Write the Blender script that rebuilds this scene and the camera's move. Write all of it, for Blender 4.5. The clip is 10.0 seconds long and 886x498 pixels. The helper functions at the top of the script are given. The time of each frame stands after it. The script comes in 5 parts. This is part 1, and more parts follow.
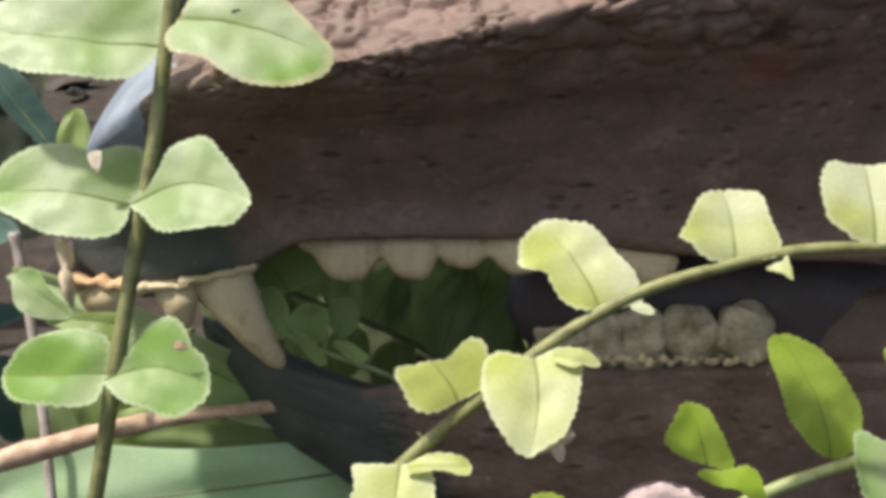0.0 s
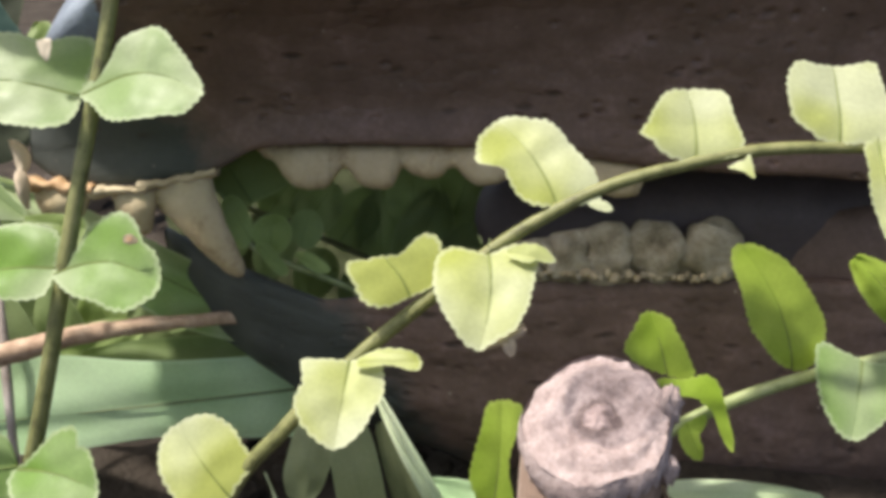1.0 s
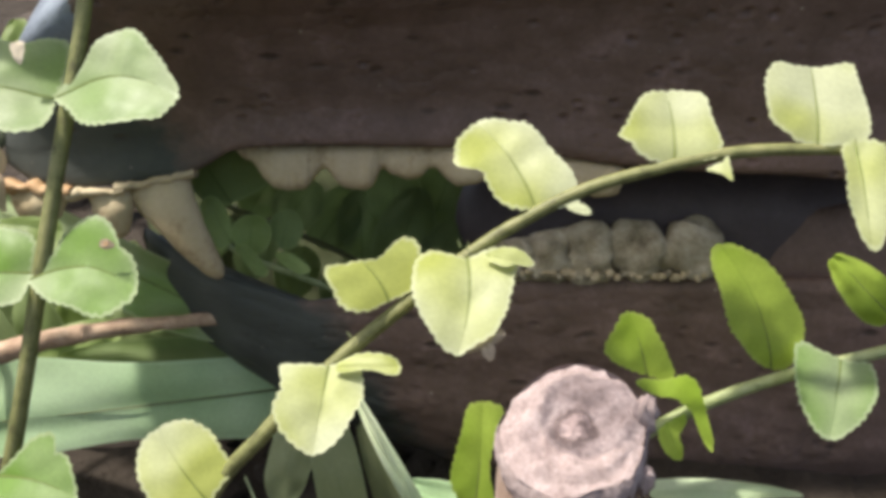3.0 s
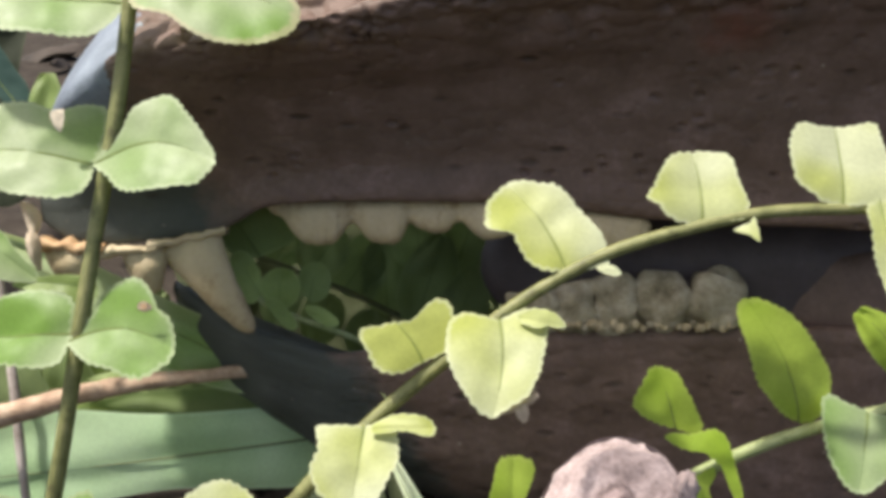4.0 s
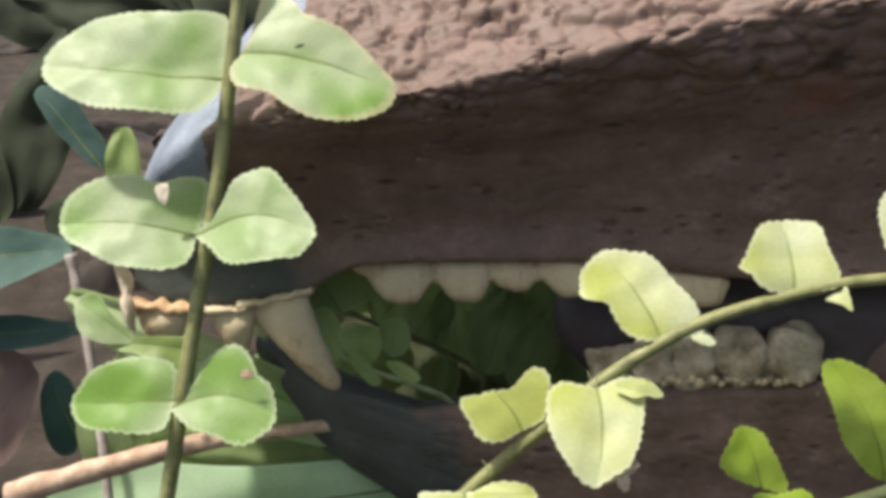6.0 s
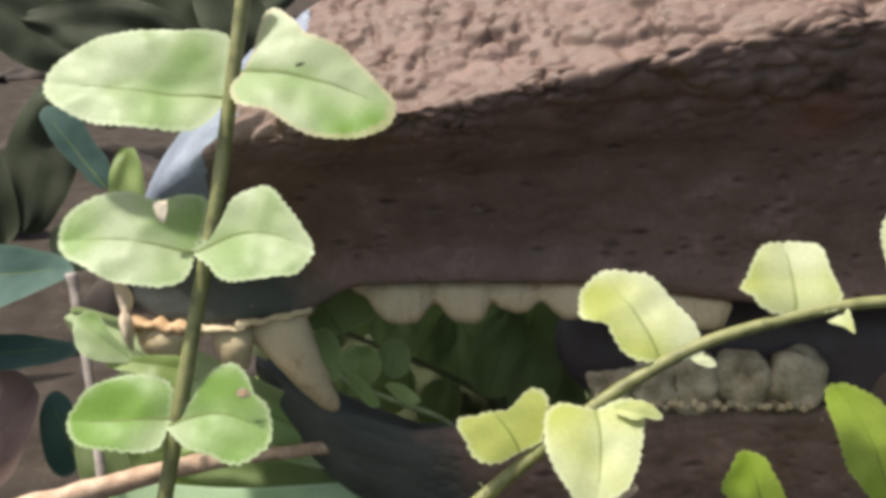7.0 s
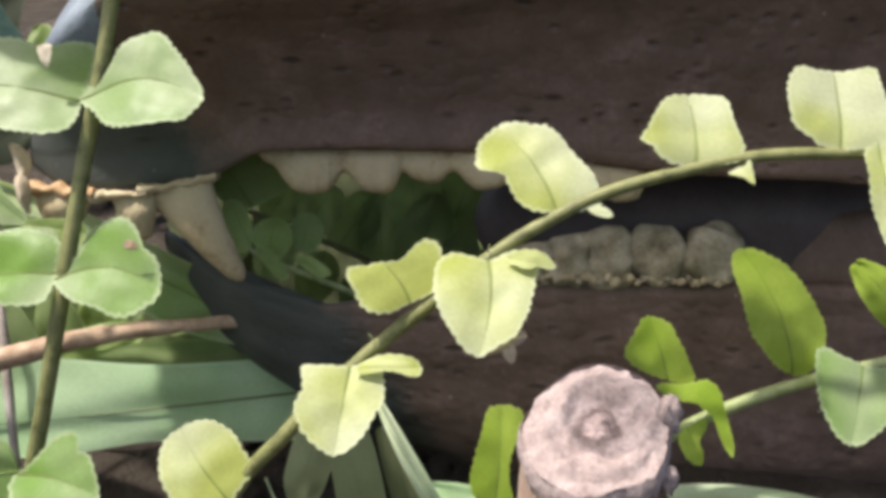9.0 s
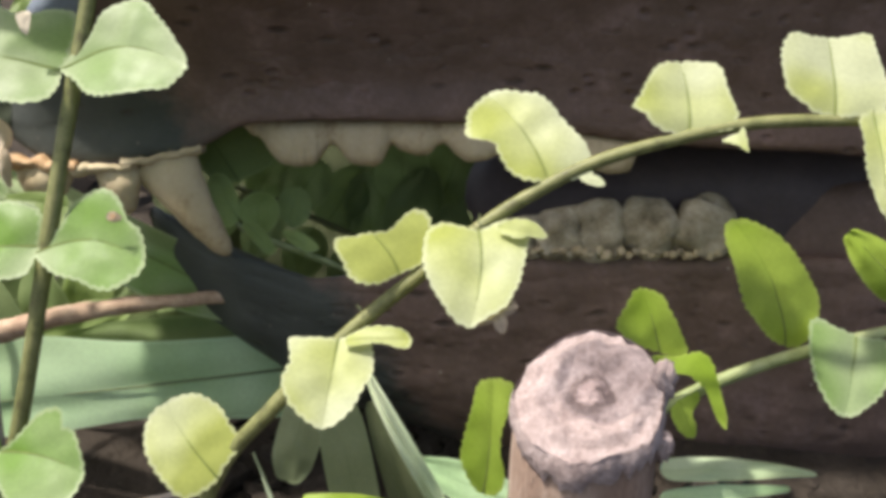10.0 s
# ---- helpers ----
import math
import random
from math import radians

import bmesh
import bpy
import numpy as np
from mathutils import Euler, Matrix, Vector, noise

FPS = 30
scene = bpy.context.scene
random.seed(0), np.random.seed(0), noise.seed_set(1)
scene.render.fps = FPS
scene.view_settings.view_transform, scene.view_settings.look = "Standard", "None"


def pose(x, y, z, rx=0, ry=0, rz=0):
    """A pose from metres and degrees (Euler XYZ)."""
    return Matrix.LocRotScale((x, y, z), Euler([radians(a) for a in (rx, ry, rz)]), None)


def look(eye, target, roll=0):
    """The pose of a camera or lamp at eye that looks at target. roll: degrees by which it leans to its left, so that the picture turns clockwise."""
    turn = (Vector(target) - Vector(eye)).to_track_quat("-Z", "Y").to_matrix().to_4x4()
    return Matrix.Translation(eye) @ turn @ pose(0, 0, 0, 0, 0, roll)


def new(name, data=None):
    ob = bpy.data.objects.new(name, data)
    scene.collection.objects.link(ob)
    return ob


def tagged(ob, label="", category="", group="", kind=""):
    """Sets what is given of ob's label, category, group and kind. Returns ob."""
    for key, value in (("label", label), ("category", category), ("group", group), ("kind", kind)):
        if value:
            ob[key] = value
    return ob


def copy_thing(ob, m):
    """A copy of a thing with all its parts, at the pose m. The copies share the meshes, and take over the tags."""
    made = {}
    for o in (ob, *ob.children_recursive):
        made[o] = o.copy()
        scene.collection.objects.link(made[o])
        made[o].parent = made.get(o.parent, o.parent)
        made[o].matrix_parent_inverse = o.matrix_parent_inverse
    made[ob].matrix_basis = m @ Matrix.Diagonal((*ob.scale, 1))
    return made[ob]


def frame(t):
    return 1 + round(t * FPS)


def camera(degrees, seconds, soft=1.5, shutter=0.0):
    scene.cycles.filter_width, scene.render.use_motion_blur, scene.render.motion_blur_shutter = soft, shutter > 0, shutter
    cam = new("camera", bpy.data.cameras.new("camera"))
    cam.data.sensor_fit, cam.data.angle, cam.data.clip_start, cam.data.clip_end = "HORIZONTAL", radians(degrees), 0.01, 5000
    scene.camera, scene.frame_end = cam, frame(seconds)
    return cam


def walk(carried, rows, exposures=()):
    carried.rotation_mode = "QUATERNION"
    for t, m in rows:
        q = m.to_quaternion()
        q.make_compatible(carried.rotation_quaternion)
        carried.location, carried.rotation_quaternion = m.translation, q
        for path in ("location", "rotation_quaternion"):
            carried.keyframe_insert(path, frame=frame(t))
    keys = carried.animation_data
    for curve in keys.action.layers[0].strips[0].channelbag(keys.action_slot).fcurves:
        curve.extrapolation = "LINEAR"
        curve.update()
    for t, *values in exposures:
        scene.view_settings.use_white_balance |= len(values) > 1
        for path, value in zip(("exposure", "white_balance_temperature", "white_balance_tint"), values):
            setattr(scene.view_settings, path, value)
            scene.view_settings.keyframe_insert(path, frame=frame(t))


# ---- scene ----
cam = camera(48.2, 10.0, soft=4.2)
METRES, EYE, TILT, LEAN, TURN = 0.1, 0.170, -20.0, 0.0, 0.0
ROWS = [
    (0.0, -0.0000, -0.0000, 0.0000, -0.00, -0.00, 0.00),
    (0.5, 0.0877, 0.0220, -0.0873, 0.18, -1.43, -0.40),
    (1.0, 0.0806, 0.0391, -0.1359, -0.11, -1.81, -1.05),
    (1.5, 0.1021, 0.0496, -0.1164, -0.72, -2.64, -0.92),
    (2.0, 0.0820, 0.0658, -0.1598, -0.59, -3.16, -0.81),
    (2.5, 0.0922, 0.0597, -0.1268, -0.58, -2.92, -0.83),
    (2.7, 0.0963, 0.0551, -0.1208, -0.91, -2.56, -0.94),
    (3.8, 0.0642, 0.0198, -0.0498, -0.51, -2.43, -0.30),
    (4.0, 0.0497, 0.0154, -0.0327, -0.43, -1.26, -0.23),
    (4.5, -0.0290, -0.0048, 0.0469, -0.18, -0.13, 0.01),
    (5.0, -0.0468, -0.0008, 0.0467, -0.24, -0.58, -0.10),
    (5.5, -0.1051, -0.0249, 0.0908, 0.89, 0.24, -0.12),
    (5.7, -0.1018, -0.0294, 0.0891, 0.58, -0.79, 0.18),
    (6.8, -0.0930, -0.0358, 0.0585, 1.20, 0.68, 0.02),
    (7.0, -0.0772, -0.0226, 0.0643, 1.20, 0.98, -0.20),
    (7.5, -0.0214, -0.0016, 0.0129, 0.06, 0.30, -0.12),
    (8.0, -0.0152, -0.0017, 0.0253, 0.11, 0.09, 0.01),
    (8.5, 0.0973, 0.0181, -0.0726, 0.52, -0.98, -0.28),
    (9.0, 0.0823, 0.0391, -0.1212, -0.04, -1.94, -1.03),
    (9.5, 0.1095, 0.0491, -0.1402, -0.21, -1.93, -1.02),
    (10.0, 0.0823, 0.0679, -0.1489, -0.67, -2.80, -0.84),
]
walk(cam, [(t, pose(0, 0, EYE, TILT, LEAN, TURN) @ pose(METRES * x, METRES * y, METRES * z, 90 + pitch, roll, yaw)) for t, x, y, z, yaw, pitch, roll in ROWS], [(0.0, 1.0, 6880, 4), (10.0, 1.0, 6880, 4)])

# ---- light ----
SUN_ELEVATION, SUN_AZIMUTH = 66.0, -90.0   # azimuth: degrees from +y towards +x
world = bpy.data.worlds.new("sky")
scene.world = world
world.use_nodes = True
wn = world.node_tree
sky = wn.nodes.new("ShaderNodeTexSky")
sky.sky_type = "NISHITA"
sky.sun_disc = False
sky.air_density, sky.dust_density, sky.ozone_density = 0.7, 4.0, 0.6
sky.sun_elevation = radians(SUN_ELEVATION)
sky.sun_rotation = radians(SUN_AZIMUTH)
wn.links.new(sky.outputs[0], wn.nodes["Background"].inputs[0])
wn.nodes["Background"].inputs[1].default_value = 0.119
sun_data = bpy.data.lights.new("sun", "SUN")
sun_data.energy, sun_data.angle, sun_data.color = 3.2, radians(3.0), (1.0, 0.955, 0.935)
sun = new("sun", sun_data)
_e, _a = radians(SUN_ELEVATION), radians(SUN_AZIMUTH)
SUN_WAY = Vector((math.sin(_a) * math.cos(_e), math.cos(_a) * math.cos(_e), math.sin(_e)))
sun.matrix_world = look(SUN_WAY * 3, (0, 0, 0))

# ---- axes ----
# Working axes in centimetres: x to the right, d along the tilted line of sight, h square to both.
CT, ST = math.cos(radians(TILT)), math.sin(radians(TILT))


def S(x, d, h):
    return Vector((x, d * CT - h * ST, EYE * 100 + d * ST + h * CT)) * 0.01


def aim(x, d, h):
    """A direction given in the working axes."""
    return Vector((x, d * CT - h * ST, d * ST + h * CT)).normalized()


# ---- materials ----
class Nodes:
    """A small helper to write node materials."""

    def __init__(self, name):
        self.mat = bpy.data.materials.new(name)
        self.mat.use_nodes = True
        self.t = self.mat.node_tree
        self.t.nodes.clear()
        self.out = self.t.nodes.new("ShaderNodeOutputMaterial")
        self.co = self.t.nodes.new("ShaderNodeTexCoord")

    def put(self, socket, value):
        if isinstance(value, bpy.types.NodeSocket):
            self.t.links.new(value, socket)
        elif value is not None:
            if socket.type == "RGBA" and len(value) == 3:
                value = (*value, 1)
            socket.default_value = value

    def noise(self, scale, detail=4, rough=0.55, vec=None, stretch=None):
        n = self.t.nodes.new("ShaderNodeTexNoise")
        v = vec or self.co.outputs["Object"]
        if stretch:
            m = self.t.nodes.new("ShaderNodeMapping")
            m.inputs["Scale"].default_value = stretch
            self.put(m.inputs["Vector"], v)
            v = m.outputs[0]
        self.put(n.inputs["Vector"], v)
        n.inputs["Scale"].default_value, n.inputs["Detail"].default_value, n.inputs["Roughness"].default_value = scale, detail, rough
        return n.outputs["Fac"]

    def voronoi(self, scale, feature="F1", vec=None):
        n = self.t.nodes.new("ShaderNodeTexVoronoi")
        n.feature = feature
        self.put(n.inputs["Vector"], vec or self.co.outputs["Object"])
        n.inputs["Scale"].default_value = scale
        return n.outputs["Distance"]

    def ramp(self, fac, stops):
        n = self.t.nodes.new("ShaderNodeValToRGB")
        while len(n.color_ramp.elements) < len(stops):
            n.color_ramp.elements.new(0.5)
        for e, (p, c) in zip(n.color_ramp.elements, stops):
            e.position = p
            e.color = (*c, 1) if not isinstance(c, (int, float)) else (c, c, c, 1)
        self.put(n.inputs[0], fac)
        return n.outputs[0]

    def mix(self, fac, a, b, mode="MIX"):
        n = self.t.nodes.new("ShaderNodeMix")
        n.data_type, n.blend_type = "RGBA", mode
        for s, v in ((n.inputs[0], fac), (n.inputs[6], a), (n.inputs[7], b)):
            self.put(s, v)
        return n.outputs[2]

    def math(self, op, a, b=None, c=None):
        n = self.t.nodes.new("ShaderNodeMath")
        n.operation = op
        for s, v in zip(n.inputs, (a, b, c)):
            self.put(s, v)
        return n.outputs[0]

    def bump(self, height, strength=0.5, distance=0.001):
        n = self.t.nodes.new("ShaderNodeBump")
        n.inputs["Strength"].default_value, n.inputs["Distance"].default_value = strength, distance
        self.put(n.inputs["Height"], height)
        return n.outputs[0]

    def principled(self, color, rough=0.6, normal=None, spec=0.4, **more):
        n = self.t.nodes.new("ShaderNodeBsdfPrincipled")
        self.put(n.inputs["Base Color"], color)
        self.put(n.inputs["Roughness"], rough)
        self.put(n.inputs["Specular IOR Level"], spec)
        self.put(n.inputs["Normal"], normal)
        for k, v in more.items():
            self.put(n.inputs[k.replace("_", " ")], v)
        return n.outputs[0]

    def done(self, shader):
        self.t.links.new(shader, self.out.inputs[0])
        return self.mat


def leaf_material(name, dark, light, edge, rib, thin=0.4, veins=0.25, gloss=0.42):
    """Leaf blade: mottled green whose light patches also carry painted sheen, dark midrib, faint side veins, pale
    margin, light coming through.
    """
    k = Nodes(name)
    uv = k.co.outputs["UV"]
    sep = k.t.nodes.new("ShaderNodeSeparateXYZ")
    k.put(sep.inputs[0], uv)
    s, v = sep.outputs[0], sep.outputs[1]
    av = k.math("ABSOLUTE", v)
    rim = k.t.nodes.new("ShaderNodeUVMap")
    rim.uv_map = "edge"
    out = k.t.nodes.new("ShaderNodeSeparateXYZ")
    k.put(out.inputs[0], rim.outputs[0])
    rnd = k.t.nodes.new("ShaderNodeObjectInfo").outputs["Random"]
    blot = k.ramp(k.math("ADD", k.noise(46, 1.5), k.math("MULTIPLY", k.math("SUBTRACT", rnd, 0.5), 0.22)), [(0.36, 0.0), (0.62, 1.0)])
    col = k.mix(blot, dark, light)
    fine = k.ramp(k.noise(1300, 3, 0.6), [(0.35, 0.93), (0.7, 1.05)])
    col = k.mix(1.0, col, fine, "MULTIPLY")
    # side veins slant towards the tip
    lanes = k.math("SINE", k.math("MULTIPLY", k.math("SUBTRACT", k.math("MULTIPLY", s, 1.0), k.math("MULTIPLY", av, 0.22)), 78.0))
    vein = k.ramp(lanes, [(0.80, 0.0), (1.0, 1.0)])
    col = k.mix(k.math("MULTIPLY", vein, veins), col, dark)
    margin = k.ramp(k.math("ADD", out.outputs[0], k.math("MULTIPLY", k.noise(700, 2), 0.10)), [(0.95, 0.0), (1.03, 1.0)])
    col = k.mix(k.math("MULTIPLY", margin, 0.5), col, edge)
    ribw = k.ramp(k.math("ADD", av, k.math("MULTIPLY", k.math("SUBTRACT", s, 0.2), 0.03)), [(0.012, 1.0), (0.045, 0.0)])
    ribfade = k.math("MULTIPLY", ribw, k.ramp(s, [(0.55, 0.5), (0.95, 0.0)]))
    col = k.mix(ribfade, col, rib)
    relief = k.math("SUBTRACT", k.math("ADD", k.math("MULTIPLY", k.noise(260, 2), 0.6), k.math("MULTIPLY", vein, -0.25 * veins)), ribfade)
    nor = k.bump(relief, 0.35, 0.0003)
    body = k.principled(col, k.ramp(k.noise(300, 2), [(0.3, gloss), (0.7, gloss + 0.14)]), nor, 0.35)
    tr = k.t.nodes.new("ShaderNodeBsdfTranslucent")
    k.put(tr.inputs[0], k.mix(1.0, col, (1.0, 1.0, 0.72), "MULTIPLY"))
    k.put(tr.inputs["Normal"], nor)
    m = k.t.nodes.new("ShaderNodeMixShader")
    m.inputs[0].default_value = thin
    k.t.links.new(body, m.inputs[1])
    k.t.links.new(tr.outputs[0], m.inputs[2])
    return k.done(m.outputs[0])


def rough_material(name, stops, scale, rough=0.8, relief=0.6, depth=0.001, spec=0.3, stretch=None, fine=9.0):
    """A dull surface from one noise for tone, a finer one for grain, and both as relief."""
    k = Nodes(name)
    a, b = k.noise(scale, 5, 0.6, stretch=stretch), k.noise(scale * fine, 4, 0.65, stretch=stretch)
    col = k.ramp(k.math("ADD", k.math("MULTIPLY", a, 0.7), k.math("MULTIPLY", b, 0.3)), stops)
    nor = k.bump(k.math("ADD", k.math("MULTIPLY", a, 0.6), k.math("MULTIPLY", b, 0.5)), relief, depth)
    return k.done(k.principled(col, rough, nor, spec))


# whitish sheen of the fronds is put into the lighter patch colour
M_FERN = leaf_material("fern_green", (0.175, 0.31, 0.052), (0.385, 0.46, 0.265), (0.50, 0.56, 0.37), (0.11, 0.17, 0.035), veins=0.06)
M_FERN_WORN = leaf_material("fern_green_worn_edge", (0.175, 0.31, 0.052), (0.385, 0.46, 0.265), (0.54, 0.44, 0.30), (0.11, 0.17, 0.035), veins=0.06)
M_FERN_PALE = leaf_material("fern_yellow_green", (0.43, 0.47, 0.125), (0.575, 0.605, 0.39), (0.61, 0.63, 0.44), (0.15, 0.165, 0.03), veins=0.05)
M_FERN_FRESH = leaf_material("fern_fresh_green", (0.27, 0.41, 0.03), (0.42, 0.55, 0.085), (0.46, 0.55, 0.13), (0.16, 0.25, 0.03), thin=0.45, veins=0.08)
M_BLADE = leaf_material("strap_leaf_green", (0.37, 0.53, 0.29), (0.51, 0.67, 0.42), (0.54, 0.69, 0.46), (0.15, 0.24, 0.13), thin=0.3, veins=0.05)
M_STRAP = leaf_material("strap_leaf_dull_olive", (0.19, 0.225, 0.115), (0.28, 0.315, 0.18), (0.29, 0.33, 0.19), (0.16, 0.20, 0.09), thin=0.35, veins=0.03)
M_BLADE_PALE = leaf_material("grass_pale_green", (0.46, 0.56, 0.34), (0.66, 0.73, 0.54), (0.6, 0.66, 0.45), (0.3, 0.42, 0.2), thin=0.3, veins=0.0)
# undergrowth greens with the shade put into the colour, in three strengths
M_DEEP = leaf_material("undergrowth_shade_green", (0.12, 0.16, 0.06), (0.17, 0.215, 0.09), (0.19, 0.24, 0.11), (0.04, 0.06, 0.02), thin=0.35, veins=0.06, gloss=0.7)
M_DEEP_LIT = leaf_material("undergrowth_half_shade_green", (0.16, 0.215, 0.075), (0.25, 0.32, 0.135), (0.27, 0.34, 0.15), (0.06, 0.09, 0.03), thin=0.35, veins=0.08, gloss=0.62)
M_FERN_FRESH_DIM = leaf_material("undergrowth_dimmed_yellow_green", (0.19, 0.26, 0.075), (0.32, 0.41, 0.15), (0.34, 0.43, 0.17), (0.1, 0.15, 0.04), thin=0.35, veins=0.1)
# next two: leaf colours darkened to act as shade where the sun still reaches
M_SHADE = leaf_material("undergrowth_shade_dark", (0.028, 0.034, 0.019), (0.050, 0.060, 0.034), (0.06, 0.07, 0.04), (0.02, 0.03, 0.015), thin=0.25, veins=0.05, gloss=0.75)
M_DIM = leaf_material("undergrowth_dimmed_olive", (0.085, 0.098, 0.048), (0.13, 0.148, 0.075), (0.135, 0.155, 0.08), (0.03, 0.04, 0.02), thin=0.3, veins=0.04, gloss=0.8)
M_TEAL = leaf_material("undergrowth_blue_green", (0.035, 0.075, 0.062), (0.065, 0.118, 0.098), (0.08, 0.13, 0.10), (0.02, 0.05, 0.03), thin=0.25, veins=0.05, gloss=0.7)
M_DRY = leaf_material("dry_leaf_brown", (0.03, 0.022, 0.018), (0.075, 0.057, 0.046), (0.06, 0.045, 0.035), (0.07, 0.04, 0.03), thin=0.1, gloss=0.7)
M_DRY_RED = leaf_material("dry_leaf_reddish", (0.085, 0.052, 0.043), (0.145, 0.098, 0.083), (0.12, 0.08, 0.07), (0.06, 0.035, 0.03), thin=0.1, gloss=0.75)
M_WITHER = leaf_material("withered_pale", (0.42, 0.32, 0.24), (0.68, 0.59, 0.47), (0.45, 0.32, 0.25), (0.3, 0.2, 0.15), thin=0.2, gloss=0.7)
M_STEM = rough_material("fern_stem_green", [(0.32, (0.06, 0.055, 0.025)), (0.48, (0.17, 0.175, 0.065)), (0.72, (0.27, 0.26, 0.12))], 260, 0.5, 0.5, 0.0004, 0.4)
M_STEM_PALE = rough_material("fern_stem_pale", [(0.32, (0.14, 0.17, 0.06)), (0.48, (0.28, 0.32, 0.14)), (0.72, (0.40, 0.43, 0.24))], 260, 0.5, 0.5, 0.0004, 0.4)
M_RIB = rough_material("leaf_rib_green", [(0.32, (0.10, 0.13, 0.03)), (0.5, (0.17, 0.21, 0.05)), (0.72, (0.26, 0.29, 0.10))], 400, 0.5, 0.3, 0.0002, 0.3)
M_STEM_DARK = rough_material("fern_stem_dark", [(0.3, (0.05, 0.06, 0.022)), (0.5, (0.11, 0.125, 0.05)), (0.75, (0.16, 0.16, 0.075))], 260, 0.55, 0.5, 0.0004, 0.4)
M_TWIG = rough_material("twig_reddish_brown", [(0.3, (0.20, 0.12, 0.08)), (0.52, (0.42, 0.29, 0.205)), (0.72, (0.58, 0.46, 0.36))], 200, 0.7, 0.7, 0.0005)
M_PALE_TWIG = rough_material("twig_pale_grey", [(0.3, (0.20, 0.16, 0.14)), (0.6, (0.42, 0.36, 0.33)), (0.8, (0.55, 0.5, 0.46))], 200, 0.8, 0.7, 0.0005)
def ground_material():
    """Dark crumbly soil; away from the bed an unseen olive green is added to bounce light."""
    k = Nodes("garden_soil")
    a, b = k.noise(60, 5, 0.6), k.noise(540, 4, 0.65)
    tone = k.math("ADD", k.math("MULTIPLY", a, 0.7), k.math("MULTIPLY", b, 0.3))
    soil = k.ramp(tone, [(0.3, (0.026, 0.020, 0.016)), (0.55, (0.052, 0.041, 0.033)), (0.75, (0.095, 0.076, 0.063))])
    bounce_green = k.ramp(tone, [(0.3, (0.05, 0.065, 0.018)), (0.55, (0.11, 0.13, 0.04)), (0.75, (0.17, 0.185, 0.07))])
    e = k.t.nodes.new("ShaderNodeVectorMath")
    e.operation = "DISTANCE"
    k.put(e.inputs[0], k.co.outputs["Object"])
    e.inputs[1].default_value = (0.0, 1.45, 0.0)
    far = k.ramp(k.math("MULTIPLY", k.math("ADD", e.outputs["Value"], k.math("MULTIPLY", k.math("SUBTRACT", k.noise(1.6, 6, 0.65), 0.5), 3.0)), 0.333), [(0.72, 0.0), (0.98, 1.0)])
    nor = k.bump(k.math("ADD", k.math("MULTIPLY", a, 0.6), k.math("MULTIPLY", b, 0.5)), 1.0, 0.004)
    return k.done(k.principled(k.mix(far, soil, bounce_green), 0.95, nor, 0.15))


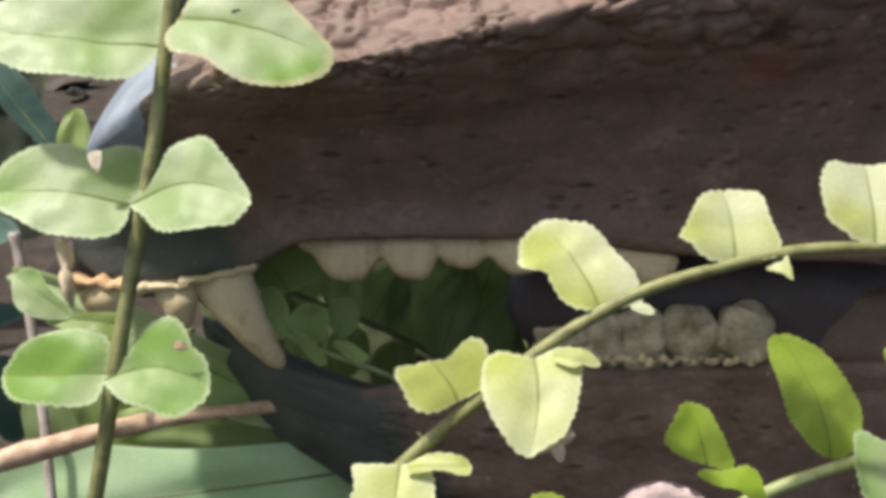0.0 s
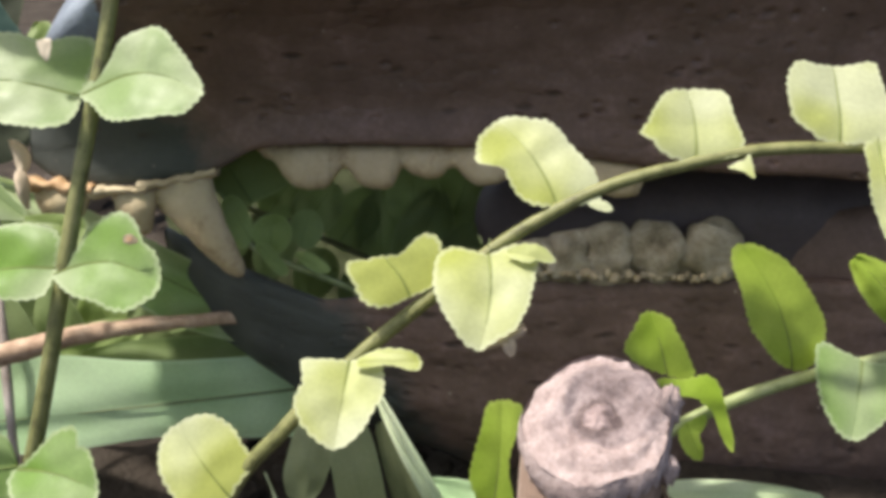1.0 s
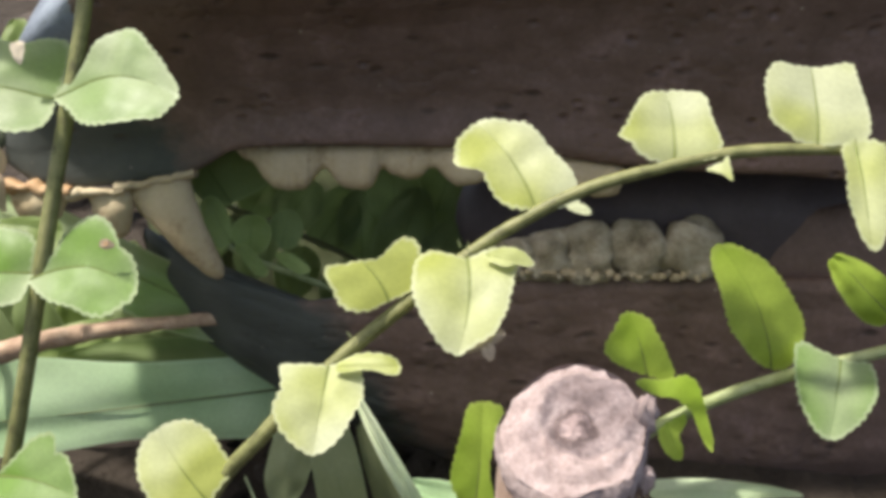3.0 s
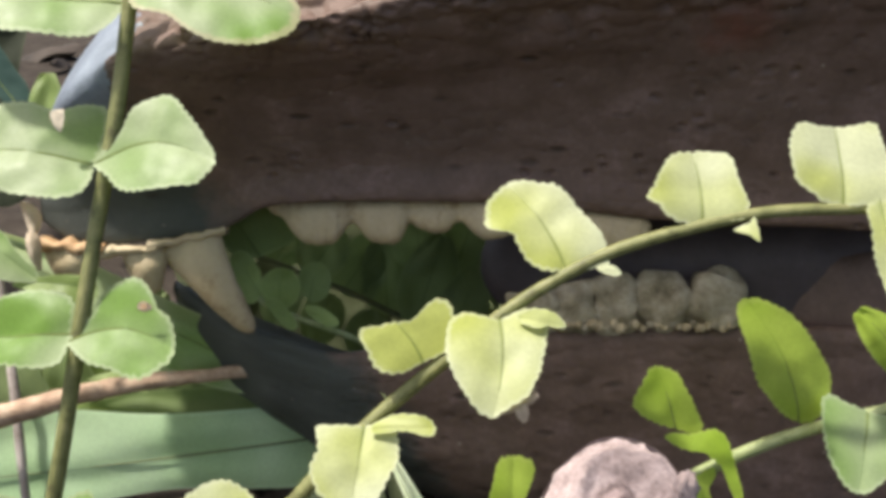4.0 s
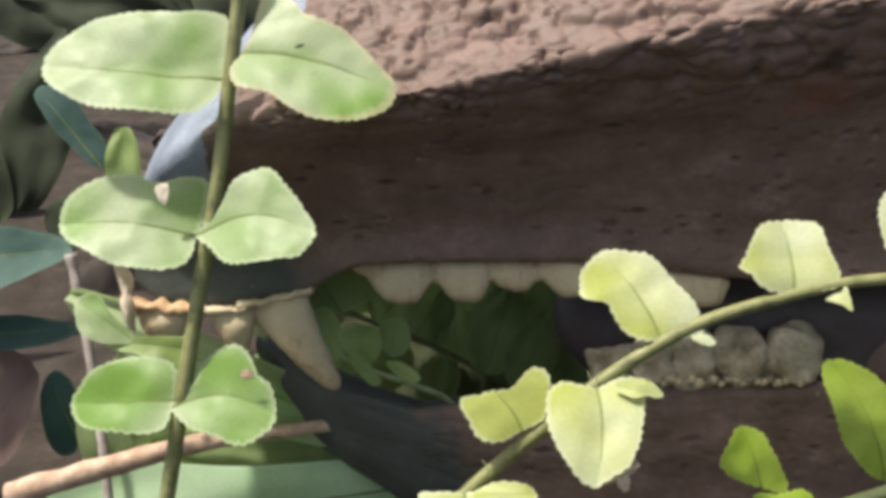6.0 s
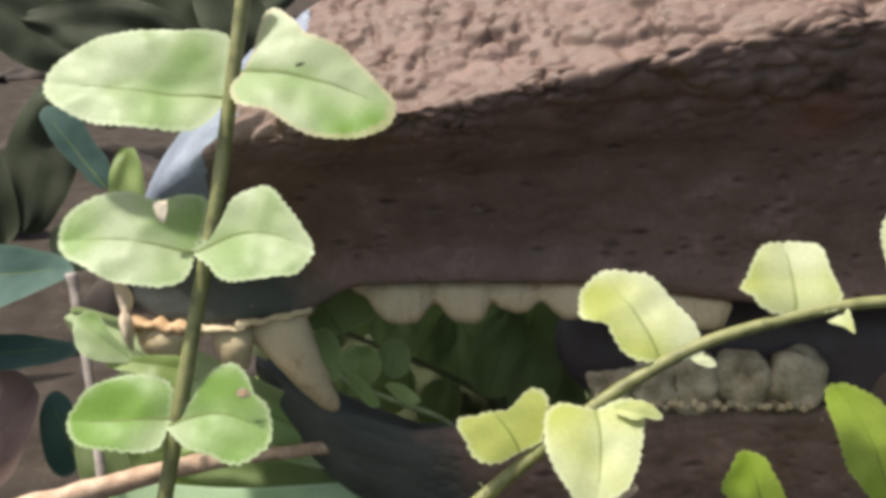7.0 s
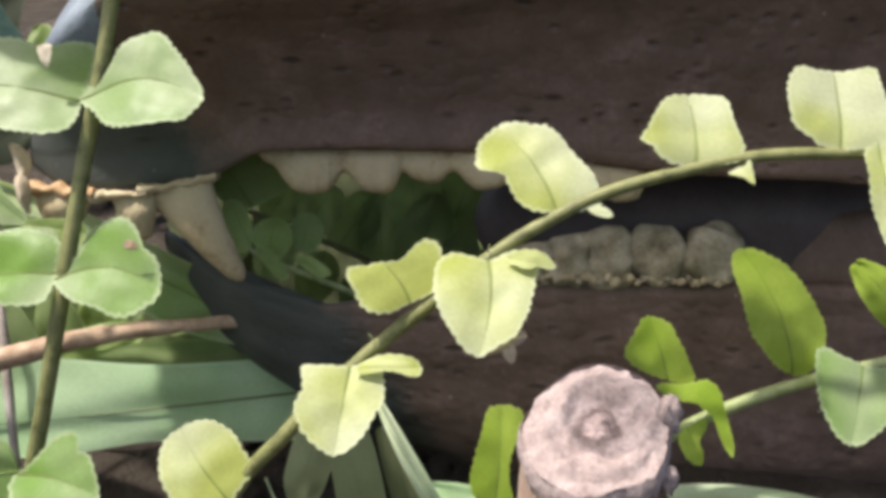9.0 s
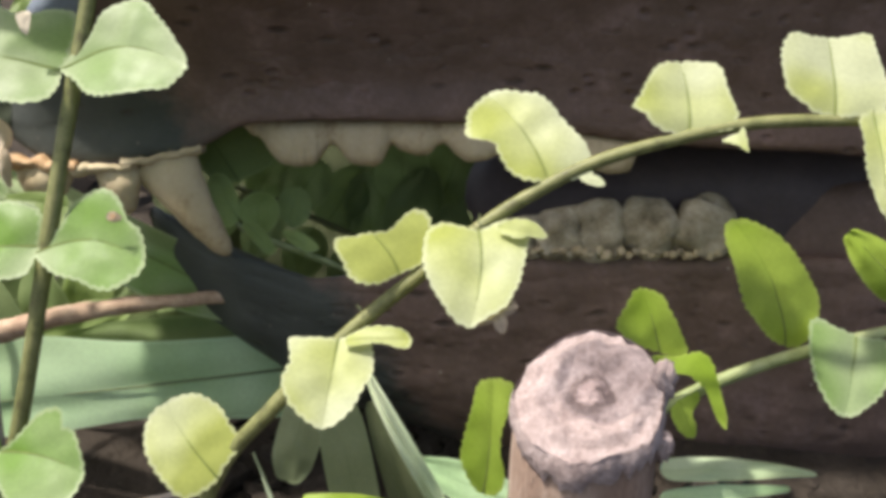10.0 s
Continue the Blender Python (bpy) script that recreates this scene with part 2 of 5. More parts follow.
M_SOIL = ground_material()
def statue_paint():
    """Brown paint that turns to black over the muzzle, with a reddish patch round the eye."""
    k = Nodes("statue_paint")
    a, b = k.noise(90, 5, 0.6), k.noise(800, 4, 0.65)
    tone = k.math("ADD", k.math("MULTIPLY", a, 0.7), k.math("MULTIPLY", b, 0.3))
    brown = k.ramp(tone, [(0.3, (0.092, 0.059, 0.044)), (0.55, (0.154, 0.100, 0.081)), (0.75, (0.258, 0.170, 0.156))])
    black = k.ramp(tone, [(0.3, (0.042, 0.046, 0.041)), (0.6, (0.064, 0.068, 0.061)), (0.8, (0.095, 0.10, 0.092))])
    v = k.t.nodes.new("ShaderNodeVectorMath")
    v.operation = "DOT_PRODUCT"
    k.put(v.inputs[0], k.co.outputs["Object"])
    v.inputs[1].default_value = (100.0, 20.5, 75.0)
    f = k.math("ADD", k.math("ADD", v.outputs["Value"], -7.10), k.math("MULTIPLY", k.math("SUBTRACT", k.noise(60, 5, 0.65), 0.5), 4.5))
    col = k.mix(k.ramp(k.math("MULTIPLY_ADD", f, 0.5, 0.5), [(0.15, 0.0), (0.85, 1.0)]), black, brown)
    e = k.t.nodes.new("ShaderNodeVectorMath")
    e.operation = "DISTANCE"
    k.put(e.inputs[0], k.co.outputs["Object"])
    e.inputs[1].default_value = S(6.68, 20.20, 3.39)
    red = k.ramp(k.math("ADD", k.math("MULTIPLY", e.outputs["Value"], 100.0), k.math("MULTIPLY", k.math("SUBTRACT", k.noise(220, 4), 0.5), 1.2)), [(0.35, 0.55), (1.1, 0.0)])
    col = k.mix(red, col, (0.21, 0.075, 0.055))
    # dark spot painted in for the shade of the hollow above the eye
    h = k.t.nodes.new("ShaderNodeVectorMath")
    h.operation = "DISTANCE"
    k.put(h.inputs[0], k.co.outputs["Object"])
    h.inputs[1].default_value = S(6.61, 19.60, 4.26)
    eye_hollow = k.ramp(k.math("ADD", k.math("MULTIPLY", h.outputs["Value"], 100.0), k.math("MULTIPLY", k.math("SUBTRACT", k.noise(400, 3), 0.5), 0.5)), [(0.22, 0.75), (0.42, 0.0)])
    col = k.mix(eye_hollow, col, (0.025, 0.018, 0.014))
    chip = k.math("MULTIPLY", k.ramp(k.voronoi(210), [(0.05, 1.0), (0.10, 0.0)]), k.ramp(k.noise(70, 2), [(0.52, 0.0), (0.60, 0.7)]))
    col = k.mix(chip, col, (0.36, 0.30, 0.25))
    # short level dents, their shade put into the paint as a dark tint
    m = k.t.nodes.new("ShaderNodeMapping")
    m.inputs["Scale"].default_value = (0.55, 0.8, 1.5)
    k.put(m.inputs["Vector"], k.co.outputs["Object"])
    dent = k.math("MULTIPLY", k.ramp(k.voronoi(150, vec=m.outputs[0]), [(0.10, 1.0), (0.24, 0.0)]), k.ramp(k.noise(95, 3), [(0.46, 0.0), (0.58, 1.0)]))
    col = k.mix(k.math("MULTIPLY", dent, 0.75), col, (0.035, 0.024, 0.018))
    relief = k.math("SUBTRACT", k.math("ADD", k.math("MULTIPLY", a, 0.6), k.math("MULTIPLY", b, 0.4)), k.math("MULTIPLY", dent, 1.2))
    nor = k.bump(relief, 0.45, 0.0007)
    return k.done(k.principled(col, k.ramp(a, [(0.3, 0.5), (0.7, 0.7)]), nor, 0.3))


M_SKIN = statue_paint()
M_SLATE = rough_material("statue_slate_paint", [(0.3, (0.10, 0.115, 0.15)), (0.6, (0.22, 0.25, 0.31)), (0.8, (0.36, 0.38, 0.43))], 90, 0.5, 0.4, 0.0005, 0.4)
M_TOOTH = rough_material("statue_cream_paint", [(0.30, (0.24, 0.155, 0.08)), (0.45, (0.46, 0.365, 0.235)), (0.72, (0.58, 0.49, 0.34))], 90, 0.6, 0.4, 0.0005)
M_TOOTH_WORN = rough_material("statue_worn_white", [(0.32, (0.11, 0.085, 0.05)), (0.47, (0.30, 0.25, 0.17)), (0.68, (0.55, 0.48, 0.37))], 170, 0.8, 0.8, 0.0008)
M_GUM = rough_material("statue_gum_ochre", [(0.3, (0.30, 0.14, 0.05)), (0.6, (0.50, 0.34, 0.20)), (0.8, (0.62, 0.50, 0.38))], 160, 0.6, 0.4, 0.0005)
# dark tint that stands in for the shade inside the open mouth
M_THROAT = rough_material("statue_mouth_shade", [(0.3, (0.055, 0.041, 0.043)), (0.6, (0.088, 0.068, 0.071)), (0.8, (0.12, 0.095, 0.10))], 90, 0.6, 0.4, 0.0006)
M_BARK = rough_material("cut_stem_bark", [(0.28, (0.12, 0.075, 0.055)), (0.5, (0.33, 0.225, 0.175)), (0.72, (0.58, 0.45, 0.38))], 170, 0.85, 1.0, 0.001, 0.2, stretch=(1, 1, 0.25))


# ---- mesh helpers ----
def part(name, bm, material, parent=None, label=""):
    """Links a bmesh as one mesh object, under a thing if one is given."""
    me = bpy.data.meshes.new(name)
    bm.to_mesh(me)
    bm.free()
    for m in material if isinstance(material, (list, tuple)) else [material]:
        me.materials.append(m)
    me.polygons.foreach_set("use_smooth", [True] * len(me.polygons))
    ob = new(name, me)
    if parent:
        ob.parent = parent
        ob.matrix_parent_inverse = parent.matrix_world.inverted()
    if label:
        tagged(ob, label)
    return ob


def thing(name, place, label, category, group="", kind=""):
    ob = new(name)
    ob.empty_display_size = 0.01
    ob.matrix_world = Matrix.Translation(place)
    return tagged(ob, label, category, group, kind)


def spline(points, n):
    """n + 1 points of a Catmull-Rom curve through the given ones."""
    p = [np.array(q, float) for q in points]
    p = [2 * p[0] - p[1]] + p + [2 * p[-1] - p[-2]]
    out = []
    for i in range(n + 1):
        f = i / n * (len(p) - 3)
        k = min(int(f), len(p) - 4)
        u = f - k
        a, b, c, e = p[k:k + 4]
        out.append(0.5 * (2 * b + (c - a) * u + (2 * a - 5 * b + 4 * c - e) * u * u + (3 * b - a - 3 * c + e) * u ** 3))
    return out


def tube(bm, points, r0, r1, n=40, sides=10, rough=0.06, seed=0.0, mat=0):
    """A tapering round rod along a curve, a little uneven."""
    c = [Vector(q) for q in spline(points, n)]
    rings = []
    for i, q in enumerate(c):
        way = (c[min(i + 1, n)] - c[max(i - 1, 0)]).normalized()
        side = way.cross(Vector((0.3, -0.9, 0.2))).normalized()
        up = way.cross(side)
        r = r0 + (r1 - r0) * i / n
        ring = []
        for j in range(sides):
            a = 2 * math.pi * j / sides
            w = r * (1 + rough * noise.noise(Vector((i * 0.35 + seed, math.cos(a) * 1.3, math.sin(a) * 1.3))))
            ring.append(bm.verts.new(q + side * (w * math.cos(a)) + up * (w * math.sin(a))))
        rings.append(ring)
    for a, b in zip(rings, rings[1:]):
        for j in range(sides):
            f = bm.faces.new((a[j], a[(j + 1) % sides], b[(j + 1) % sides], b[j]))
            f.material_index = mat
    for ring in (rings[0][::-1], rings[-1]):
        bm.faces.new(ring).material_index = mat


STATIONS = np.array([0.0, 0.2, 0.45, 0.7, 0.9, 1.0])


def half_width(w, s, teeth, phase, base_round=0.1):
    """Width of one half of a leaf blade at s, with a rounded base and tip and a scalloped edge."""
    x = np.clip(s, 0, 1)
    fine = np.linspace(0, 0.9, 46)
    flat = np.interp(fine, STATIONS[:5], w[:5])
    pad = np.concatenate([np.full(4, flat[0]), flat, flat[-1] + (flat[-1] - flat[-2]) * np.arange(1, 5)])
    flat = np.convolve(pad, np.ones(9) / 9, "valid")
    y = np.interp(x, fine, flat)
    end = x > 0.8
    y[end] = w[5] + (y[end] - w[5]) * np.sqrt(np.clip(1 - ((x[end] - 0.8) / 0.2) ** 2, 0, 1))
    start = x < base_round
    y[start] *= np.sqrt(np.clip(1 - (1 - x[start] / base_round) ** 2, 0, 1))
    return y * (1 + teeth * (np.abs(np.sin(x * 40 + phase + 1.5 * np.sin(x * 7 + phase))) - 0.5))


leaf_count = [0]


def leaf_sheet(bm, base, tip, left, right, bend=0.06, cup=0.05, face=(0, -1, 0), teeth=0.045, rows=48, cols=7, mat=0, wave=0.065, fold=0.12, base_round=0.08):
    """A leaf blade from base to tip; left and right: half widths in centimetres along it."""
    leaf_count[0] += 1
    phase = leaf_count[0] * 1.7
    axis = tip - base
    length = axis.length
    axis.normalize()
    nor = aim(*face)
    nor = (nor - axis * nor.dot(axis)).normalized()
    lefty = nor.cross(axis)
    s = 0.5 - 0.5 * np.cos(np.linspace(0, math.pi, rows + 1))
    wl, wr = half_width(np.array(left) * 0.01, s, teeth, phase, base_round), half_width(np.array(right) * 0.01, s, teeth, phase + 1, base_round)
    uv = bm.loops.layers.uv.verify()
    rim = bm.loops.layers.uv.new("edge") if "edge" not in bm.loops.layers.uv else bm.loops.layers.uv["edge"]
    grid, coords, spine = [], {}, []
    for i in range(rows + 1):
        line = []
        for j in range(-cols, cols + 1):
            v = j / cols
            w = wl[i] * v if v > 0 else wr[i] * v
            lift = bend * length * 4 * s[i] * (1 - s[i]) - cup * abs(w) * abs(v) * 2 + fold * abs(w)
            lift += wave * length * noise.noise(Vector((s[i] * 3.1 + phase, v * 1.4, phase)))
            vert = bm.verts.new(base + axis * (s[i] * length) + lefty * w + nor * lift)
            coords[vert] = (s[i], v)
            line.append(vert)
            if j == 0 and 0.01 < s[i] < 0.86:
                spine.append(vert.co + nor * 0.00008)
        grid.append(line)
    for a, b in zip(grid, grid[1:]):
        for j in range(2 * cols):
            f = bm.faces.new((a[j], a[j + 1], b[j + 1], b[j]))
            f.material_index = mat
            for lp in f.loops:
                lp[uv].uv = coords[lp.vert]
                lp[rim].uv = (abs(coords[lp.vert][1]), 0)
    return spine


def petal(parent, base, tip, mid, radii, bow=0.0, rib_to=0.8, brown=False, mat=None, label="", bend=0.04, fold=0.20, wave=0.030, teeth=0.040):
    """A broad leaflet: its margin as reaches round a middle point, in centimetres from the tip's side on, with fine blunt teeth."""
    leaf_count[0] += 1
    phase = leaf_count[0] * 1.7
    axis = tip - base
    length = axis.length
    axis.normalize()
    nor = aim(0, -0.90, 0.43)
    nor = (nor - axis * nor.dot(axis)).normalized()
    lefty = nor.cross(axis)
    n, around, rings = len(radii), 300, 10
    ang = np.arange(around) / around
    f = ang * n
    i0 = f.astype(int)
    u = f - i0
    a, b, c, e = (np.array(radii)[(i0 + q) % n] for q in (-1, 0, 1, 2))
    reach = 0.5 * (2 * b + (c - a) * u + (2 * a - 5 * b + 4 * c - e) * u * u + (3 * b - a - 3 * c + e) * u ** 3)
    edge = np.stack([reach * np.cos(ang * 2 * math.pi), reach * np.sin(ang * 2 * math.pi)], 1)
    arc = np.cumsum(np.linalg.norm(edge - np.roll(edge, 1, 0), axis=1))
    size = min(1.0, arc[-1] / 5)
    for j in range(around):
        q = Vector((arc[j] * 1.6, phase, 0.3))
        reach[j] += teeth * size * (abs(math.sin(math.pi * arc[j] / 0.19 + 2.2 * noise.noise(q))) - 0.6) * (0.9 + 0.8 * noise.noise(q * 1.3)) + 0.020 * size * noise.noise(q * 2.1)
    half = max(np.abs(edge[:, 1]).max(), 0.05)
    grow = length * 100

    def rib_at(s):
        return bow * 4 * s * (1 - s)

    def lift_at(x, y):
        s = min(1.0, max(0.0, x / grow))
        out = bend * grow * 4 * s * (1 - s) + fold * (abs(y - rib_at(s)) + 0.02) - 0.10 * (y - rib_at(s)) ** 2 / half
        return out + wave * grow * noise.noise(Vector((x / grow * 2.6 + phase, y / half * 1.1, phase))) + 0.035 * noise.noise(Vector((x * 2.2, y * 2.2, phase)))

    bm = bmesh.new()
    uv = bm.loops.layers.uv.verify()
    rim = bm.loops.layers.uv.new("edge")
    info = {}

    def vert(x, y, g):
        s = min(1.0, max(0.0, x / grow))
        vt = bm.verts.new(base + axis * (x * 0.01) + lefty * (y * 0.01) + nor * (lift_at(x, y) * 0.01))
        info[vt] = (s, (y - rib_at(s)) / half, g)
        return vt

    heart = vert(mid[0], mid[1], 0.0)
    prev, faces = None, []
    for r in range(1, rings + 1):
        g = (r / rings) ** 0.8
        line = [vert(mid[0] + g * reach[j] * math.cos(ang[j] * 2 * math.pi), mid[1] + g * reach[j] * math.sin(ang[j] * 2 * math.pi), g) for j in range(around)]
        for j in range(around):
            k = (j + 1) % around
            faces.append(bm.faces.new((prev[j], line[j], line[k], prev[k]) if prev else (heart, line[j], line[k])))
        prev = line
    for fc in faces:
        for lp in fc.loops:
            q = info[lp.vert]
            lp[uv].uv, lp[rim].uv = (q[0], q[1]), (q[2], 0)
    ob = part("leaflet", bm, mat or (M_FERN_WORN if brown else LEAF_OF[parent.name]), parent, label)
    if rib_to > 0:
        line = [(s * grow, rib_at(s)) for s in np.linspace(0.0, rib_to, 9)]
        rod("midrib", [base + axis * (x * 0.01) + lefty * (y * 0.01) + nor * (lift_at(x, y) * 0.01 + 0.00004) for x, y in line], 0.020, 0.007, M_RIB, ob, n=24, sides=6)
    return ob


def leaflet(parent, base, tip, left, right, mat=None, label="", **more):
    bm = bmesh.new()
    spine = leaf_sheet(bm, base, tip, left, right, **more)
    ob = part("leaflet", bm, mat or LEAF_OF[parent.name], parent, label)
    if parent.name in RIBBED and not label.startswith(("withered", "pale withered", "small")):
        rod("midrib", spine[::3], 0.020, 0.006, M_RIB, ob, n=24, sides=6)
    return ob


RIBBED = set()


def midrib(parent, base, tip, bend, radius, material):
    """The thick middle nerve of a large leaf, on its upper face."""
    axis = (tip - base).normalized()
    nor = aim(0, -1, 0)
    nor = (nor - axis * nor.dot(axis)).normalized()
    reach = (tip - base).length
    pts = [base + (tip - base) * f + nor * (bend * reach * 4 * f * (1 - f) + 0.0003) for f in np.linspace(0.02, 0.92, 8)]
    rod("midrib", pts, radius, radius * 0.4, material, parent, "darker middle nerve")


LEAF_OF = {}


def plant(name, root, label, material, group="", category="fern", ribs=False):
    ob = thing(name, root, label, category, group)
    if ribs:
        RIBBED.add(ob.name)
    LEAF_OF[ob.name] = material
    return ob


def rod(name, points, r0, r1, material, parent=None, label="", **more):
    bm = bmesh.new()
    tube(bm, points, r0 * 0.01, r1 * 0.01, **more)
    return part(name, bm, material, parent, label)


# ---- ground ----
def mound(x, y):
    """The soil is banked up under the statue's jaw and falls into a hollow in front of its nose."""
    return 0.024 / (1 + math.exp(-max(-4.0, min(4.0, x - 0.015)) * 120)) * math.exp(-((y - 0.25) / 0.10) ** 2)


def ground_height(x, y):
    v = Vector((x * 14, y * 14, 0.3))
    near = max(0.0, 1 - math.hypot(x, y - 0.3) / 2.5)
    return near * (0.010 * noise.noise(v) + 0.006 * noise.noise(v * 3.1) + 0.004 * noise.noise(v * 8.3)) - 0.004 + mound(x, y)


bm = bmesh.new()
axis_pos = sorted({round(a * abs(a) ** 1.9 * 60, 5) for a in np.linspace(-1, 1, 191)})
rows_v = [[bm.verts.new((x, y + 0.3, ground_height(x, y + 0.3))) for x in axis_pos] for y in axis_pos]
for a, b in zip(rows_v, rows_v[1:]):
    for j in range(len(a) - 1):
        bm.faces.new((a[j], a[j + 1], b[j + 1], b[j]))
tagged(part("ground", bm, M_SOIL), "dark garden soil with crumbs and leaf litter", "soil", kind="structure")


# ---- crocodile statue, one mesh ----
class Shell:
    def __init__(self):
        self.v, self.f, self.m = [], [], []

    def grid(self, pts, mats, close=False):
        """pts: rows of equally many points; mats: a material number for each cell."""
        o, n = len(self.v), len(pts[0])
        for row in pts:
            self.v.extend(row)
        for i in range(len(pts) - 1):
            for j in range(n if close else n - 1):
                k = (j + 1) % n
                self.f.append((o + i * n + j, o + i * n + k, o + (i + 1) * n + k, o + (i + 1) * n + j))
                self.m.append(mats(i, j))

    def cap(self, first, n, m):
        self.f.append(tuple(range(first, first + n)))
        self.m.append(m)


SKIN, SLATE, TOOTH, WORN, GUM, THROAT = range(6)
croc = Shell()
FOCUS = 17.53   # focal scale of the camera's starting view: one unit is d / 17.53 cm at the depth d


def view_point(u, v, d):
    """A point of the statue placed to fit the camera's starting view (u across, v down), at the depth d."""
    return np.array([(u - 7.84) / FOCUS * d, d, (4.41 - v) / FOCUS * d])


def loft(stations, keys, n_along, ease):
    """Closed sections shaped to fit the camera's view: stations of (across, then the keys), eased over a stretch."""
    def at(u):
        return [np.interp(u, [s[0] for s in stations], [s[1 + k] for s in stations]) for k in range(keys)]
    raw = []
    for i in range(n_along + 1):
        u = stations[0][0] + (stations[-1][0] - stations[0][0]) * i / n_along
        acc = np.mean([at(min(max(u + e, stations[0][0]), stations[-1][0])) for e in np.linspace(-ease, ease, 7)], axis=0)
        raw.append((u, acc))
    return raw


def ring(ctrl, n):
    """A closed smooth loop of n points through the control points, denser on the near side."""
    c = [np.array(q, float) for q in ctrl]
    m = len(c)
    out = []
    near = round(n * 0.72)
    for i in range(n):
        f = i / near * m / 2 if i < near else m / 2 + (i - near) / (n - near) * m / 2
        k = int(f)
        u = f - k
        a, b, cc, e = (c[(k + q) % m] for q in (-1, 0, 1, 2))
        out.append(0.5 * (2 * b + (cc - a) * u + (2 * a - 5 * b + 4 * cc - e) * u * u + (3 * b - a - 3 * cc + e) * u ** 3))
    return np.array(out)


def scales(p, size, deep):
    """Relief of pressed scales: rounded pebbles with narrow grooves, broad lumps, and a few pits."""
    q = Vector((p[0] / (size * 1.5), p[1] / (size * 1.05), p[2] / (size * 0.85)))
    q += 0.22 * Vector(noise.noise_vector(q * 0.7))
    dist, near = noise.voronoi(q)
    dome = 1 - min(1.0, dist[0] / 0.80) ** (2 if deep < 0.1 else 3)
    groove = max(0.0, 1 - (dist[1] - dist[0]) * 5.0)
    worn = min(1.0, max(0.25, 0.6 + 0.9 * noise.noise(q * 0.42)))
    chance = noise.noise(near[0] * 5.7 + Vector((3.1, 1.7, 0.4)))
    pit = max(0.0, 1 - dist[0] / 0.26) * (0.17 if chance > 0.08 else 0.0)
    corner = max(0.0, 1 - (dist[2] - dist[0]) * 3.2) if deep > 0.12 else 0.0
    return deep * worn * ((0.60 if deep < 0.1 else 0.30) * dome - (0.60 if deep < 0.1 else 0.42) * groove ** 2 * (0.4 + 0.6 * worn) - 0.9 * corner) + deep * (0.7 if deep > 0.12 else 1.2) * noise.noise(q * 0.45) - (pit if deep > 0.03 else 0.0)


def build_jaw(stations, section, n_along, n_round, size, deep, paint, across, ease, lumps=lambda p: 0.0):
    info = loft(stations, len(stations[0]) - 1, n_along, ease)
    rings = []
    for u, k in info:
        rings.append(np.array([view_point(u, 0, across(k)) * (1, 0, 0) + (0, d, h) for d, h in ring(section(u, k), n_round)]))
    rings = np.array(rings)
    du = np.gradient(rings, axis=0)
    dv = np.roll(rings, -1, 1) - np.roll(rings, 1, 1)
    nor = np.cross(du, dv)
    nor /= np.linalg.norm(nor, axis=2, keepdims=True) + 1e-9
    mid = rings.mean(axis=1, keepdims=True)
    if np.sum(nor * (rings - mid)) < 0:
        nor = -nor
    out = rings.copy()
    for i in range(rings.shape[0]):
        for j in range(rings.shape[1]):
            p = rings[i, j]
            big = lumps(p)
            out[i, j] += nor[i, j] * (scales(p, size(p), deep(p)) * (1 - 0.55 * big) + (scales(p, 1.05, 0.26) * big if big > 0 else 0.0))
    first = len(croc.v)
    croc.grid([list(r) for r in out], lambda i, j: paint(out[i, j]), close=True)
    croc.cap(first, n_round, paint(out[0, 0]))
    croc.cap(len(croc.v) - n_round, n_round, SKIN)


def h_of(v, d):
    return (4.41 - v) / FOCUS * d


# across, lower lip, ridge, crown (heights in the camera's view), depth of lip, depth of ridge
UPPER = [
    (1.10, 4.45, 3.55, 3.10, 23.6, 23.0),
    (1.30, 4.80, 3.00, 2.50, 23.4, 22.5),
    (1.60, 4.92, 2.40, 2.00, 23.3, 22.0),
    (2.40, 4.98, 1.75, 1.00, 23.2, 21.2),
    (3.40, 4.90, 1.35, -0.10, 23.1, 20.4),
    (4.60, 4.68, 1.05, -0.75, 23.0, 19.9),
    (5.20, 4.24, 0.90, -1.00, 23.0, 19.7),
    (7.20, 4.20, 0.48, -1.35, 22.9, 19.4),
    (9.20, 4.20, -0.12, -1.75, 22.8, 19.1),
    (12.0, 4.50, -0.90, -2.2, 22.6, 18.9),
    (15.7, 4.68, -1.70, -3.0, 22.4, 18.7),
    (20.0, 4.80, -2.1, -3.3, 22.2, 18.6),
    (23.0, 4.75, -1.2, -2.2, 22.6, 19.6),
    (24.5, 4.4, 0.8, 0.0, 23.4, 21.8),
    (25.0, 3.6, 2.2, 1.8, 24.0, 23.6),
]


def upper_section(u, k):
    low, ridge, crown, dl, dr = k
    dc = 24.6 if u > 3.4 else 24.6 - (3.4 - u) * 0.1
    zl, zr, zc = h_of(low, dl), h_of(ridge, dr), h_of(crown, dc)
    roof = min(0.8, (zr - zl) * 0.25)
    return [(dl, zl), (dl - 0.25, zl + (zr - zl) * 0.22), (dl * 0.62 + dr * 0.38, zl + (zr - zl) * 0.55), (dr + 0.15, zl + (zr - zl) * 0.84),
            (dr + 0.45, zr + 0.05), ((dr + dc) / 2, zr + (zc - zr) * 0.70), (dc, zc), (2 * dc - (dr + dc) / 2, zr + (zc - zr) * 0.72 + 0.3),
            (2 * dc - dr, zr + 0.8), (2 * dc - dl + 0.6, zl + (zr - zl) * 0.5 + 0.9), (2 * dc - dl, zl + 0.75), (dc, zl + roof + 0.3)]


